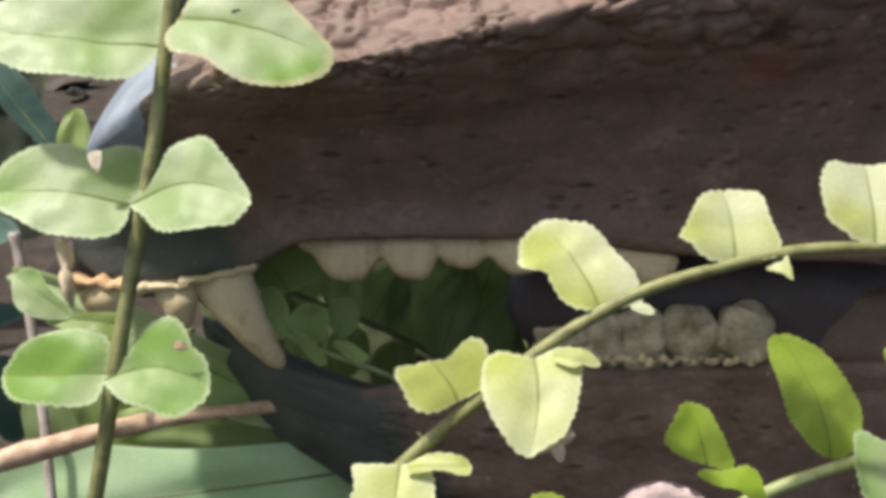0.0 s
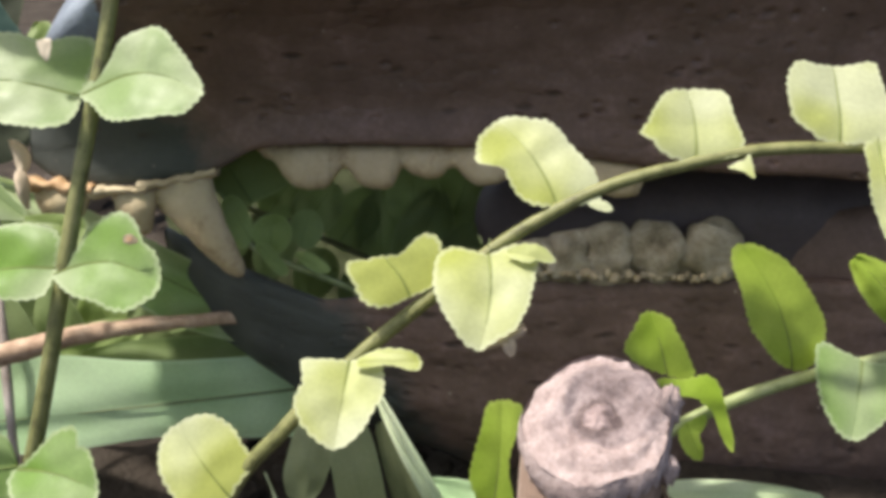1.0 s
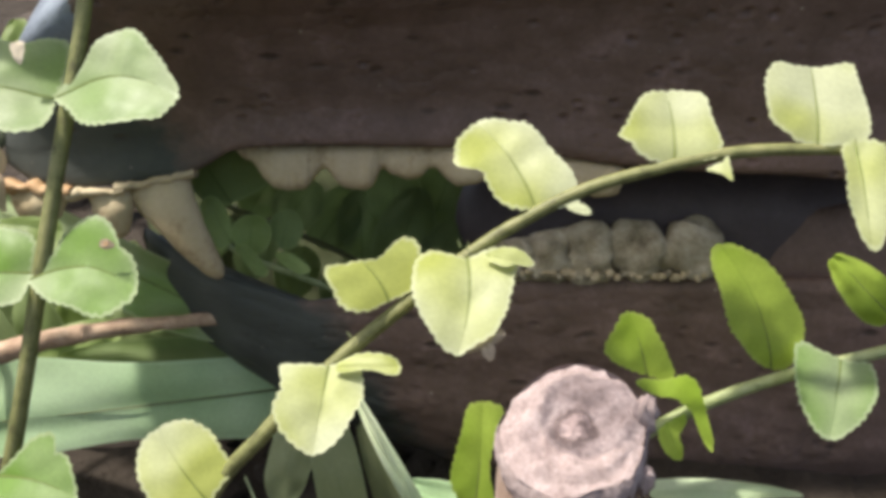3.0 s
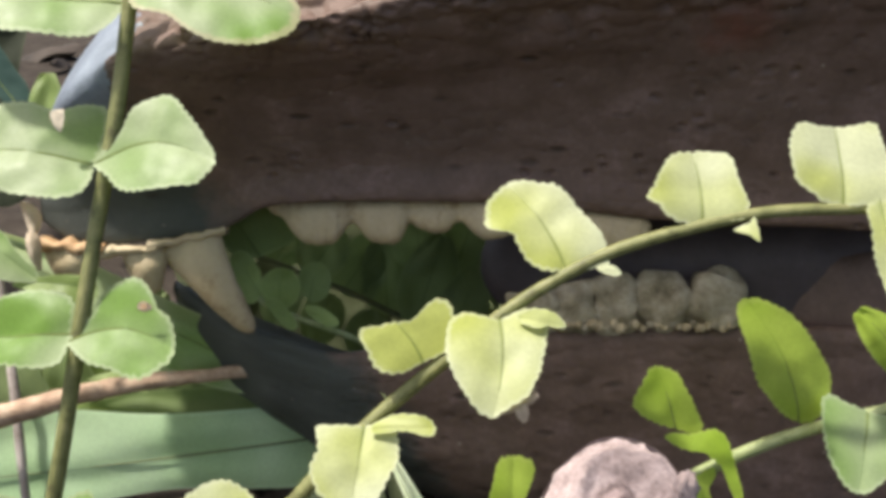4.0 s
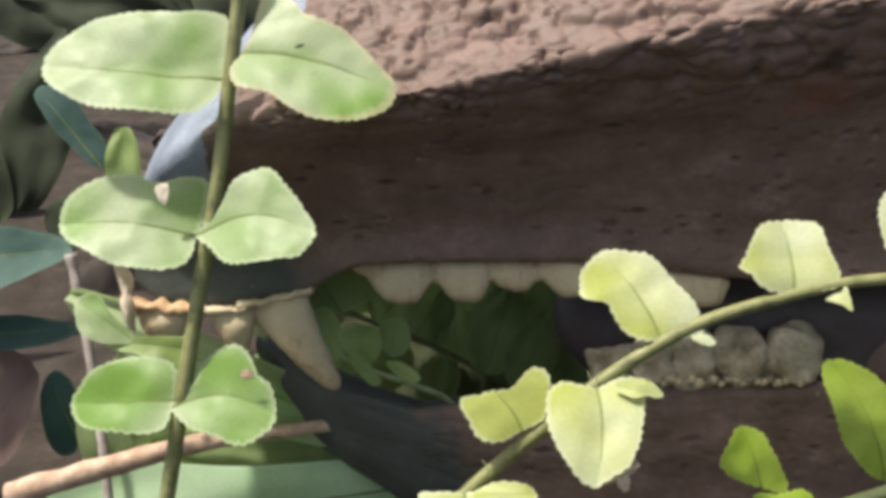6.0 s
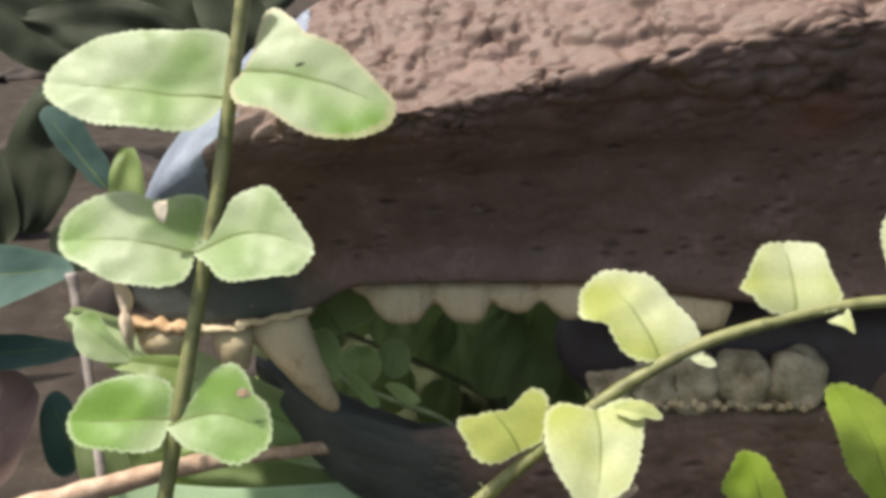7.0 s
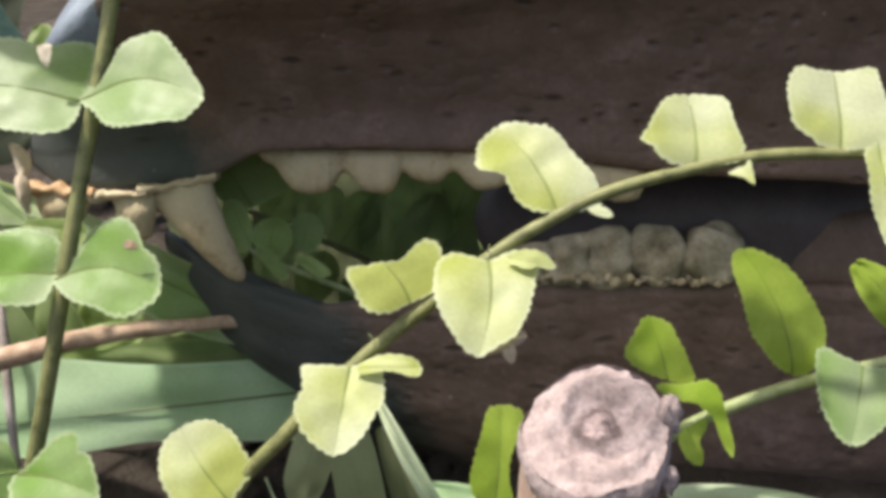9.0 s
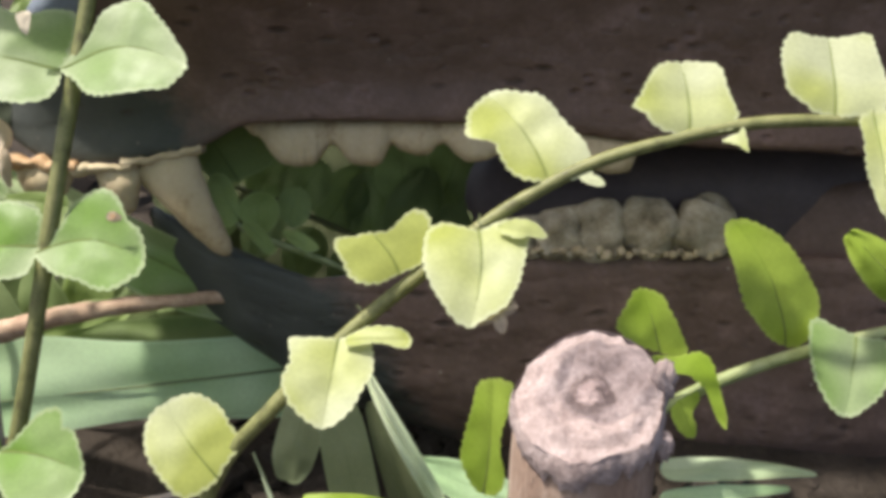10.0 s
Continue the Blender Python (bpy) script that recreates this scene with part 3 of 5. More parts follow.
def upper_paint(p):
    u = 7.84 + p[0] / 22.6 * FOCUS
    wob = noise.noise(Vector((p[0] * 0.9, p[1] * 0.9, p[2] * 0.9)))
    rel = u + wob * 0.35
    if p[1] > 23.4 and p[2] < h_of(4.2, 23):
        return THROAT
    if rel + 0.25 * noise.noise(Vector(p) * 3.5) < 3.2 + max(0.0, (3.6 - p[2])) * 0.55:
        return SLATE if p[2] > 2.0 + 0.35 * wob and rel < 2.75 + max(0.0, p[2] - 3.2) * 0.9 else SKIN
    return SLATE if (rel < 4.35 and p[2] > 4.8) else SKIN


def brow(p):
    """Coarse swellings along the ridge towards the eye."""
    return min(1.0, max(0.0, (p[0] - 0.5) / 3.0)) * min(1.0, max(0.0, (p[2] - 3.3 - 0.06 * p[0]) / 0.6)) * min(1.0, max(0.0, (21.4 - p[1]) / 0.8))


def upper_deep(p):
    muzzle = min(1.0, max(0.3, (p[0] + 5.5) / 2.5))
    return 0.045 * muzzle + 0.21 * min(1.0, max(0.0, (p[2] - 2.9 - 0.10 * p[0]) / 1.1)) * min(1.0, max(0.0, (p[0] + 6.5) / 2.0))


build_jaw(UPPER, upper_section, 520, 350, lambda p: 0.40, upper_deep, upper_paint, lambda k: 22.6, 0.3, brow)

# across, upper edge, lower edge, half depth
LOWER = [
    (3.58, 5.62, 6.10, 0.8),
    (3.62, 5.58, 6.50, 1.1),
    (3.78, 5.72, 6.95, 1.5),
    (4.25, 6.05, 7.55, 2.0),
    (5.15, 6.52, 8.25, 2.5),
    (6.40, 6.90, 9.10, 2.6),
    (9.00, 6.65, 10.0, 2.6),
    (10.5, 6.42, 10.4, 2.6),
    (13.6, 6.38, 10.6, 2.7),
    (16.0, 6.40, 10.7, 2.8),
    (21.0, 6.40, 10.8, 2.9),
    (24.0, 6.60, 10.5, 2.4),
    (25.2, 7.40, 9.60, 1.0),
]


def lower_section(u, k):
    top, low, half = k
    dc = 26.2
    dn = dc - half
    zt, zb = h_of(top, dn), h_of(low, dn)
    h = zt - zb
    return [(dn + 0.25, zt), (dn, zt - h * 0.16), (dn + 0.25, zt - h * 0.45), (dn + 0.75, zt - h * 0.8), (dn + 0.7 * half, zb),
            (dc + 0.5 * half, zb), (dc + half, zt - h * 0.7), (dc + half, zt - h * 0.35), (dc + half - 0.3, zt - min(0.6, h * 0.2)), (dc, zt - min(0.8, h * 0.3))]


build_jaw(LOWER, lower_section, 360, 170, lambda p: 0.36, lambda p: 0.02 if p[0] < -1.5 else 0.06, lambda p: SKIN, lambda k: 26.2 - k[2], 0.1)


def lump(center, size, m, rough=0.06, n=18, k=22):
    """A rounded tooth or lump: a blunt uneven ellipsoid."""
    c = np.array(center)
    rows = []
    for i in range(n + 1):
        a = math.pi * i / n
        h = math.cos(a)
        r = max(0.0, math.sin(a)) ** 0.5
        rows.append([c + np.array([size[0] * r * math.cos(b), size[1] * r * math.sin(b), size[2] * h])
                     + rough * size[0] * np.array(noise.noise_vector(Vector((c[0] + math.cos(b) * r, h * 1.5, c[2] + math.sin(b) * r)))) for b in np.linspace(0, 2 * math.pi, k, endpoint=False)])
    croc.grid(rows, lambda i, j: m, close=True)


def strip(a, b, thick, m, sag=0.0):
    """A ledge between two points, a rounded bar."""
    rows = []
    for i in range(31):
        f = i / 30
        c = np.array(a) * (1 - f) + np.array(b) * f - np.array([0, 0, sag * 4 * f * (1 - f)])
        w = 1 + 0.6 * noise.noise(Vector((f * 8, a[0], 0.5)))
        c = c + 0.09 * np.array(noise.noise_vector(Vector((f * 6, a[0] + 4, 0.2)))) * (0.4, 1, 1)
        rows.append([c + np.array([0, thick[0] * math.cos(q), thick[1] * w * math.sin(q)]) for q in np.linspace(0, 2 * math.pi, 12, endpoint=False)])
    croc.grid(rows, lambda i, j: m, close=True)


def horn(path, wide, deep, m, n=30, k=20, rough=0.05):
    """A tapering tooth along a curve set in the camera's view: (across, down, depth), with its half widths."""
    c = spline(path, n)
    w = [q[0] for q in spline([(x, 0) for x in wide], n)]
    rows = []
    for i, q in enumerate(c):
        way = c[min(i + 1, n)] - c[max(i - 1, 0)]
        way = way[:2] / (np.hypot(way[0], way[1]) + 1e-9)
        end = math.sqrt(max(0.0, 1 - max(0.0, (i / n - 0.88) / 0.12) ** 2)) + 0.02
        rows.append([])
        for b in np.linspace(0, 2 * math.pi, k, endpoint=False):
            g = w[i] * end * (1 + rough * noise.noise(Vector((math.cos(b) * 1.5, i * 0.22, math.sin(b) * 1.5 + path[0][0]))))
            rows[-1].append(view_point(q[0] - way[1] * g * math.cos(b), q[1] + way[0] * g * math.cos(b), q[2] + deep * end * (0.4 + 0.6 * w[i] / max(wide)) * math.sin(b)))
    croc.grid(rows, lambda i, j: m, close=True)


def tooth_row(top, low, d, m, n=300, k=16):
    """A ledge of teeth that have run together: a scalloped lower edge, each tooth bulging forwards."""
    u0, u1 = low[0][0], low[-1][0]
    ux = np.linspace(u0, u1, n)
    lo = np.interp(ux, [q[0] for q in low], [q[1] for q in low])
    lo = np.convolve(np.pad(lo, 3, "edge"), np.ones(7) / 7, "valid")
    hi = np.interp(ux, [q[0] for q in top], [q[1] for q in top])
    dd = np.interp(ux, [q[0] for q in d], [q[1] for q in d])
    rows = []
    for i in range(n):
        hump = min(1.0, max(0.0, (lo[i] - hi[i] - 0.25) / 0.5))
        tip = min(1.0, i / 6, (n - 1 - i) / 6) ** 0.5 + 0.02
        mid, hh = (lo[i] + hi[i]) / 2, (lo[i] - hi[i]) / 2 * tip
        row = []
        for b in np.linspace(0, 2 * math.pi, k, endpoint=False):
            cb, sb = math.cos(b), math.sin(b)
            g = 0.04 * noise.noise(Vector((ux[i] * 5, cb, sb))) + 0.03 * noise.noise(Vector((ux[i] * 14, cb * 2, sb)))
            row.append(view_point(ux[i] + 0.25 * g, mid + hh * math.copysign(abs(cb) ** 0.7, cb) + 0.4 * g, dd[i] + (0.16 + 0.24 * hump + g) * math.copysign(abs(sb) ** 0.8, sb)))
        rows.append(row)
    croc.grid(rows, lambda i, j: m, close=True)


# upper teeth, run together into one scalloped ledge
tooth_row([(5.2, 4.18), (9.2, 4.16), (12.0, 4.46)],
          [(5.20, 4.32), (5.38, 4.44), (5.55, 4.50), (5.66, 4.72), (5.88, 4.93), (6.15, 4.98), (6.45, 4.95), (6.61, 4.74), (6.69, 4.58),
           (6.82, 4.60), (6.95, 4.80), (7.10, 4.92), (7.50, 4.96), (7.67, 4.84), (7.71, 4.60), (7.77, 4.54), (7.87, 4.66), (8.20, 4.77), (8.42, 4.74),
           (8.53, 4.60), (8.63, 4.54), (8.73, 4.58), (8.87, 4.76), (9.06, 4.87), (9.35, 4.85), (9.70, 4.70), (10.3, 4.68), (11.0, 4.92), (11.5, 5.05), (11.80, 5.02), (11.96, 4.90), (12.02, 4.7)],
          [(5.2, 23.6), (9.4, 23.15), (12.0, 22.9)], TOOTH)
# front lip, small front teeth and the long fang
strip(view_point(1.30, 4.98, 23.2), view_point(2.45, 5.08, 23.0), (0.32, 0.16), GUM)
strip(view_point(2.35, 5.10, 23.05), view_point(3.35, 5.02, 23.0), (0.26, 0.12), TOOTH, sag=0.05)
strip(view_point(3.20, 5.02, 23.0), view_point(4.55, 4.70, 23.1), (0.26, 0.11), TOOTH, sag=0.03)
horn([(1.85, 4.98, 23.3), (1.92, 5.30, 23.2), (2.02, 5.62, 23.3)], (0.50, 0.46, 0.22), 0.34, TOOTH)
horn([(3.10, 5.02, 23.3), (3.16, 5.40, 23.15), (3.24, 5.86, 23.3)], (0.40, 0.33, 0.17), 0.36, TOOTH)
horn([(3.86, 4.84, 23.35), (4.14, 5.32, 23.2), (4.56, 5.95, 23.15), (5.02, 6.52, 23.3)], (0.60, 0.45, 0.29, 0.13), 0.42, TOOTH, n=44)
# lower teeth, worn and crowded
for u, w, top_v in ((9.95, 0.46, 5.75), (10.66, 0.44, 5.66), (11.40, 0.46, 5.56), (12.24, 0.52, 5.46), (13.14, 0.50, 5.36)):
    lump(view_point(u, (top_v + 6.5) / 2, 23.75), (w / FOCUS * 25, 0.42, (6.5 - top_v) / 2 / FOCUS * 23.7), WORN, 0.42)
# pale ragged fringe where the lower teeth meet the jaw
for i in range(30):
    u = 9.7 + i * 0.128
    lump(view_point(u, 6.38 + 0.04 * math.sin(i * 2.3), 23.42), (0.08 + 0.05 * math.sin(i * 1.7) ** 2, 0.10, 0.05 + 0.05 * math.cos(i * 2.9) ** 2), TOOTH if i % 3 else WORN, 0.5, n=8, k=10)
# dark-coloured throat block added to fill the mouth's black gap, and the hinge
lump(view_point(14.3, 5.4, 26.6), (8.2, 2.4, 2.0), THROAT, 0.05)
lump(view_point(17.6, 5.9, 24.9), (5.2, 1.5, 1.5), SKIN, 0.05)
me = bpy.data.meshes.new("crocodile_statue")
me.from_pydata([tuple(S(*p)) for p in croc.v], [], croc.f)
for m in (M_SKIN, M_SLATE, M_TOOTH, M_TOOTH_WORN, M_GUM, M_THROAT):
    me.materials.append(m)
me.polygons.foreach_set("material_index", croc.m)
me.polygons.foreach_set("use_smooth", [True] * len(croc.m))
me.update()
tagged(new("crocodile_statue", me), "brown painted crocodile head statue with open mouth and cream teeth", "statue")

# ---- ferns ----
fern_a = plant("fern_frond", S(-8.56, 21.00, -9.44), "upright green fern frond with rounded scalloped leaflets", M_FERN, "fern fronds", ribs=True)
rod("stem", [S(-5.22, 19.80, 6.68), S(-5.51, 19.80, 4.30), S(-5.80, 19.80, 1.93), S(-6.07, 19.80, 0.46), S(-6.52, 19.80, -2.25), S(-7.02, 20.00, -5.03), S(-7.73, 20.40, -8.25), S(-8.32, 21.00, -11.85)], 0.15, 0.17, M_STEM, fern_a)
petal(fern_a, S(-5.64, 19.85, 4.07), S(-9.38, 19.90, 4.35), (1.72, -0.17), (2.04, 2.00, 1.80, 1.59, 1.43, 1.31, 1.25, 1.23, 1.26, 1.35, 1.51, 1.70, 1.74, 1.72, 1.70, 1.72, 1.81, 2.00, 1.69, 1.34, 1.23, 1.18, 1.17, 1.21, 1.29, 1.44, 1.65, 1.88), bow=0.10)
petal(fern_a, S(-5.30, 19.70, 4.58), S(-2.08, 19.30, 3.61), (1.15, 0.19), (2.12, 1.63, 1.35, 1.20, 1.08, 0.99, 0.94, 0.94, 1.00, 1.39, 1.85, 1.56, 1.25, 1.11, 1.10, 1.16, 1.32, 1.36, 1.33, 1.16, 1.05, 1.08, 1.22, 1.42, 1.62, 1.84, 2.08, 2.24), bow=0.22, brown=True)
petal(fern_a, S(-6.16, 19.80, 0.86), S(-9.07, 19.90, 1.10), (1.35, -0.20), (1.61, 1.56, 1.39, 1.19, 1.11, 1.08, 1.07, 1.07, 1.11, 1.21, 1.37, 1.48, 1.43, 1.29, 1.32, 1.40, 1.53, 1.65, 1.33, 0.99, 0.91, 0.94, 1.02, 1.10, 1.21, 1.32, 1.46, 1.59), bow=-0.12)
petal(fern_a, S(-6.16, 19.60, 0.88), S(-3.70, 19.10, 0.86), (1.27, 0.26), (1.16, 1.01, 0.94, 0.92, 0.93, 0.97, 1.10, 1.20, 1.18, 1.15, 1.09, 1.00, 0.95, 1.01, 1.16, 1.31, 1.14, 1.05, 1.04, 1.04, 1.01, 0.96, 0.94, 0.97, 1.07, 1.24, 1.26, 1.28), bow=0.42)
petal(fern_a, S(-6.67, 19.85, -2.48), S(-8.94, 20.00, -2.56), (1.04, -0.07), (1.21, 1.20, 1.11, 1.00, 0.89, 0.82, 0.78, 0.78, 0.81, 0.89, 1.00, 1.10, 1.06, 1.01, 0.99, 1.04, 1.13, 1.12, 1.01, 0.92, 0.86, 0.83, 0.80, 0.81, 0.85, 0.93, 1.01, 1.08), bow=0.05)
petal(fern_a, S(-6.71, 19.65, -2.60), S(-4.60, 19.40, -2.71), (1.15, 0.23), (0.96, 0.92, 0.87, 0.79, 0.79, 0.89, 1.02, 1.12, 1.12, 1.05, 0.97, 0.89, 0.81, 0.87, 1.04, 1.19, 1.06, 0.96, 0.89, 0.84, 0.81, 0.84, 0.94, 1.05, 1.10, 1.09, 1.12, 1.05), bow=0.30)
petal(fern_a, S(-7.43, 19.75, -6.47), S(-5.76, 19.40, -6.77), (0.89, -0.05), (0.90, 0.85, 0.82, 0.81, 0.83, 0.85, 0.80, 1.09, 1.08, 0.98, 0.86, 0.79, 0.78, 0.84, 0.96, 1.01, 0.93, 0.87, 0.85, 0.86, 0.88, 0.91, 0.91, 0.92, 0.96, 0.99, 0.98, 0.94), bow=0.1)
leaflet(fern_a, S(-7.52, 20.00, -6.45), S(-9.29, 20.00, -6.80), (0.57, 0.80, 0.91, 0.80, 0.67, 0.24), (0.57, 0.80, 0.91, 0.80, 0.67, 0.24))
leaflet(fern_a, S(-6.86, 19.45, 1.92), S(-6.78, 19.45, 1.49), (0.15, 0.16, 0.13, 0.09, 0.05, 0.01), (0.13, 0.14, 0.12, 0.10, 0.06, 0.01), mat=M_WITHER, label="pale withered scar", teeth=0.1, rows=14, cols=4)
leaflet(fern_a, S(-5.26, 19.30, -1.87), S(-4.97, 19.30, -1.91), (0.05, 0.09, 0.11, 0.09, 0.06, 0.02), (0.05, 0.08, 0.10, 0.08, 0.05, 0.02), mat=M_WITHER, label="pale withered spot", teeth=0.1, rows=12, cols=4)
leaflet(fern_a, S(-5.17, 19.22, -1.87), S(-5.05, 19.22, -1.87), (0.03, 0.05, 0.05, 0.04, 0.03, 0.01), (0.03, 0.05, 0.05, 0.04, 0.03, 0.01), mat=M_GUM, label="small brown spot", teeth=0.1, rows=8, cols=3)
leaflet(fern_a, S(-4.10, 19.15, 4.57), S(-3.92, 19.15, 4.63), (0.01, 0.03, 0.03, 0.02, 0.02, 0.01), (0.01, 0.03, 0.03, 0.03, 0.02, 0.01), mat=M_DRY, label="small dark mark", teeth=0.1, rows=8, cols=3)
fern_b = plant("fern_frond", S(-5.26, 19.50, -8.84), "arching pale yellow-green fern frond with ageing leaflets", M_FERN_PALE, "fern fronds", ribs=True)
rod("stem", [S(11.68, 18.35, 0.12), S(8.21, 18.35, 0.05), S(6.45, 18.35, -0.05), S(4.88, 18.35, -0.41), S(3.69, 18.35, -0.79), S(2.58, 18.35, -1.37), S(1.63, 18.35, -2.01), S(0.69, 18.35, -2.77), S(-0.67, 18.35, -3.92), S(-1.91, 18.20, -5.18), S(-3.24, 18.70, -7.03), S(-4.63, 19.60, -11.84)], 0.11, 0.155, M_STEM, fern_b, n=70)
petal(fern_b, S(-2.90, 18.20, -6.52), S(-3.93, 18.60, -5.33), (0.83, 0.03), (0.90, 0.91, 0.90, 0.86, 0.81, 0.79, 0.78, 0.77, 0.78, 0.83, 0.94, 1.00, 0.93, 0.89, 0.84, 0.77, 0.79, 0.84, 0.96, 0.85, 0.78, 0.78, 0.80, 0.83, 0.87, 0.89, 0.90, 0.90), bow=0.05, rib_to=0.55)
petal(fern_b, S(-0.80, 18.20, -3.97), S(-0.96, 17.30, -5.37), (0.74, -0.07), (0.94, 0.92, 0.85, 0.78, 0.73, 0.70, 0.71, 0.75, 0.79, 0.84, 0.92, 0.98, 0.89, 0.79, 0.74, 0.74, 0.79, 0.87, 0.99, 0.80, 0.71, 0.73, 0.78, 0.80, 0.81, 0.83, 0.85, 0.89), rib_to=0.5)
petal(fern_b, S(-0.74, 18.05, -4.00), S(0.51, 17.80, -3.92), (0.71, 0.05), (0.55, 0.47, 0.37, 0.30, 0.26, 0.23, 0.21, 0.21, 0.21, 0.23, 0.26, 0.30, 0.36, 0.45, 0.61, 0.61, 0.34, 0.20, 0.15, 0.13, 0.12, 0.12, 0.13, 0.14, 0.17, 0.24, 0.49, 0.59), rib_to=0.0, label="raised side lobe of the leaflet")
petal(fern_b, S(0.28, 18.20, -2.83), S(-0.35, 18.40, -2.03), (0.42, -0.06), (0.50, 0.58, 0.69, 0.98, 0.95, 0.85, 0.82, 0.81, 0.74, 0.64, 0.56, 0.48, 0.43, 0.41, 0.41, 0.44, 0.52, 0.61, 0.65, 0.69, 0.77, 0.94, 1.02, 0.94, 0.61, 0.45, 0.43, 0.45), bow=-0.08, rib_to=0.8)
petal(fern_b, S(1.67, 18.20, -2.00), S(1.50, 17.10, -3.59), (0.78, -0.00), (1.15, 1.04, 0.99, 0.96, 0.87, 0.82, 0.81, 0.82, 0.87, 0.96, 1.14, 1.26, 1.13, 0.91, 0.77, 0.79, 0.88, 1.04, 1.08, 1.03, 0.96, 0.92, 0.90, 0.89, 0.91, 0.95, 1.02, 1.13), bow=0.10, rib_to=0.75)
petal(fern_b, S(2.05, 17.95, -1.94), S(2.83, 17.80, -2.14), (0.35, 0.05), (0.46, 0.39, 0.33, 0.28, 0.24, 0.22, 0.20, 0.19, 0.19, 0.19, 0.21, 0.23, 0.26, 0.31, 0.40, 0.44, 0.35, 0.29, 0.25, 0.23, 0.21, 0.20, 0.18, 0.17, 0.16, 0.16, 0.18, 0.35), rib_to=0.0, label="curled corner of the leaflet")
petal(fern_b, S(2.91, 18.30, -1.15), S(1.89, 19.20, 0.45), (0.99, -0.13), (1.16, 1.18, 1.18, 1.17, 1.13, 1.08, 0.68, 0.65, 0.68, 0.75, 0.83, 0.90, 0.94, 0.98, 1.05, 1.19, 1.39, 1.20, 1.04, 0.86, 0.77, 0.73, 0.74, 0.78, 0.84, 0.89, 0.92, 1.03), bow=-0.12, rib_to=0.55)
petal(fern_b, S(3.45, 18.20, -1.09), S(3.88, 18.10, -1.20), (0.23, 0.04), (0.21, 0.18, 0.16, 0.14, 0.13, 0.12, 0.12, 0.11, 0.11, 0.11, 0.11, 0.12, 0.14, 0.17, 0.22, 0.22, 0.16, 0.13, 0.11, 0.10, 0.09, 0.09, 0.10, 0.10, 0.12, 0.14, 0.17, 0.20), rib_to=0.0, label="small lobe beside the stem")
petal(fern_b, S(5.38, 18.30, -0.29), S(5.37, 19.00, 1.12), (0.75, -0.03), (0.83, 0.84, 0.85, 0.83, 0.79, 0.78, 0.81, 0.88, 1.05, 0.92, 0.91, 0.85, 0.80, 0.76, 0.75, 0.76, 0.80, 0.89, 1.01, 0.96, 0.84, 0.78, 0.77, 0.80, 0.89, 0.95, 0.88, 0.84), bow=-0.05, rib_to=0.85)
petal(fern_b, S(5.99, 18.20, -0.35), S(6.35, 18.00, -0.55), (0.21, 0.11), (0.19, 0.16, 0.15, 0.15, 0.15, 0.16, 0.18, 0.22, 0.28, 0.16, 0.14, 0.13, 0.14, 0.15, 0.17, 0.21, 0.28, 0.25, 0.18, 0.15, 0.13, 0.12, 0.12, 0.13, 0.15, 0.21, 0.29, 0.23), rib_to=0.0, label="small lobe beside the stem")
petal(fern_b, S(7.97, 18.30, 0.08), S(8.07, 19.00, 1.62), (0.87, -0.03), (0.80, 0.81, 0.87, 1.06, 1.07, 1.02, 1.00, 0.97, 0.96, 0.99, 0.95, 0.90, 0.91, 0.89, 0.87, 0.89, 0.94, 1.05, 1.11, 1.01, 0.93, 0.89, 0.88, 0.91, 0.99, 1.15, 0.94, 0.84), bow=-0.03, rib_to=0.95)
petal(fern_b, S(8.63, 18.20, 0.09), S(8.57, 17.30, -1.79), (0.84, 0.09), (1.21, 0.87, 0.66, 0.54, 0.47, 0.43, 0.41, 0.41, 0.43, 0.48, 0.57, 0.73, 0.93, 0.98, 0.98, 0.95, 0.85, 0.61, 0.49, 0.44, 0.41, 0.41, 0.43, 0.47, 0.52, 0.61, 0.75, 1.05), rib_to=0.7)
leaflet(fern_b, S(1.50, 17.35, -3.61), S(2.28, 17.35, -3.20), (0.03, 0.06, 0.08, 0.08, 0.07, 0.04), (0.04, 0.09, 0.11, 0.12, 0.12, 0.06), mat=M_WITHER, label="withered torn edge", teeth=0.2, bend=0.05, rows=20)
leaflet(fern_b, S(1.98, 17.30, -3.37), S(2.06, 17.30, -3.72), (0.06, 0.12, 0.12, 0.09, 0.06, 0.02), (0.06, 0.12, 0.13, 0.10, 0.06, 0.02), mat=M_WITHER, label="withered hanging tip", teeth=0.2, bend=0.1, rows=14)
rod("stem_hair", [S(1.54, 18.20, -1.81), S(1.52, 18.17, -1.73), S(1.48, 18.15, -1.67)], 0.022, 0.006, M_STEM_PALE, fern_b, n=6, sides=6)
rod("stem_hair", [S(1.66, 18.20, -1.87), S(1.68, 18.17, -1.78), S(1.68, 18.15, -1.71)], 0.022, 0.006, M_STEM_PALE, fern_b, n=6, sides=6)
rod("stem_hair", [S(-0.40, 18.20, -3.46), S(-0.43, 18.17, -3.40), S(-0.48, 18.15, -3.36)], 0.022, 0.006, M_STEM_PALE, fern_b, n=6, sides=6)
fern_c = plant("fern_frond", S(4.79, 20.50, -9.12), "low fresh green fern frond with glossy leaflets", M_FERN_FRESH, "fern fronds", ribs=True)
rod("stem", [S(12.30, 20.60, -3.51), S(10.21, 20.60, -4.00), S(8.28, 20.60, -4.51), S(6.68, 20.60, -5.09), S(5.08, 20.60, -5.93), S(3.50, 20.80, -6.94), S(2.01, 21.00, -8.45), S(0.98, 21.50, -11.12)], 0.12, 0.16, M_STEM_PALE, fern_c)
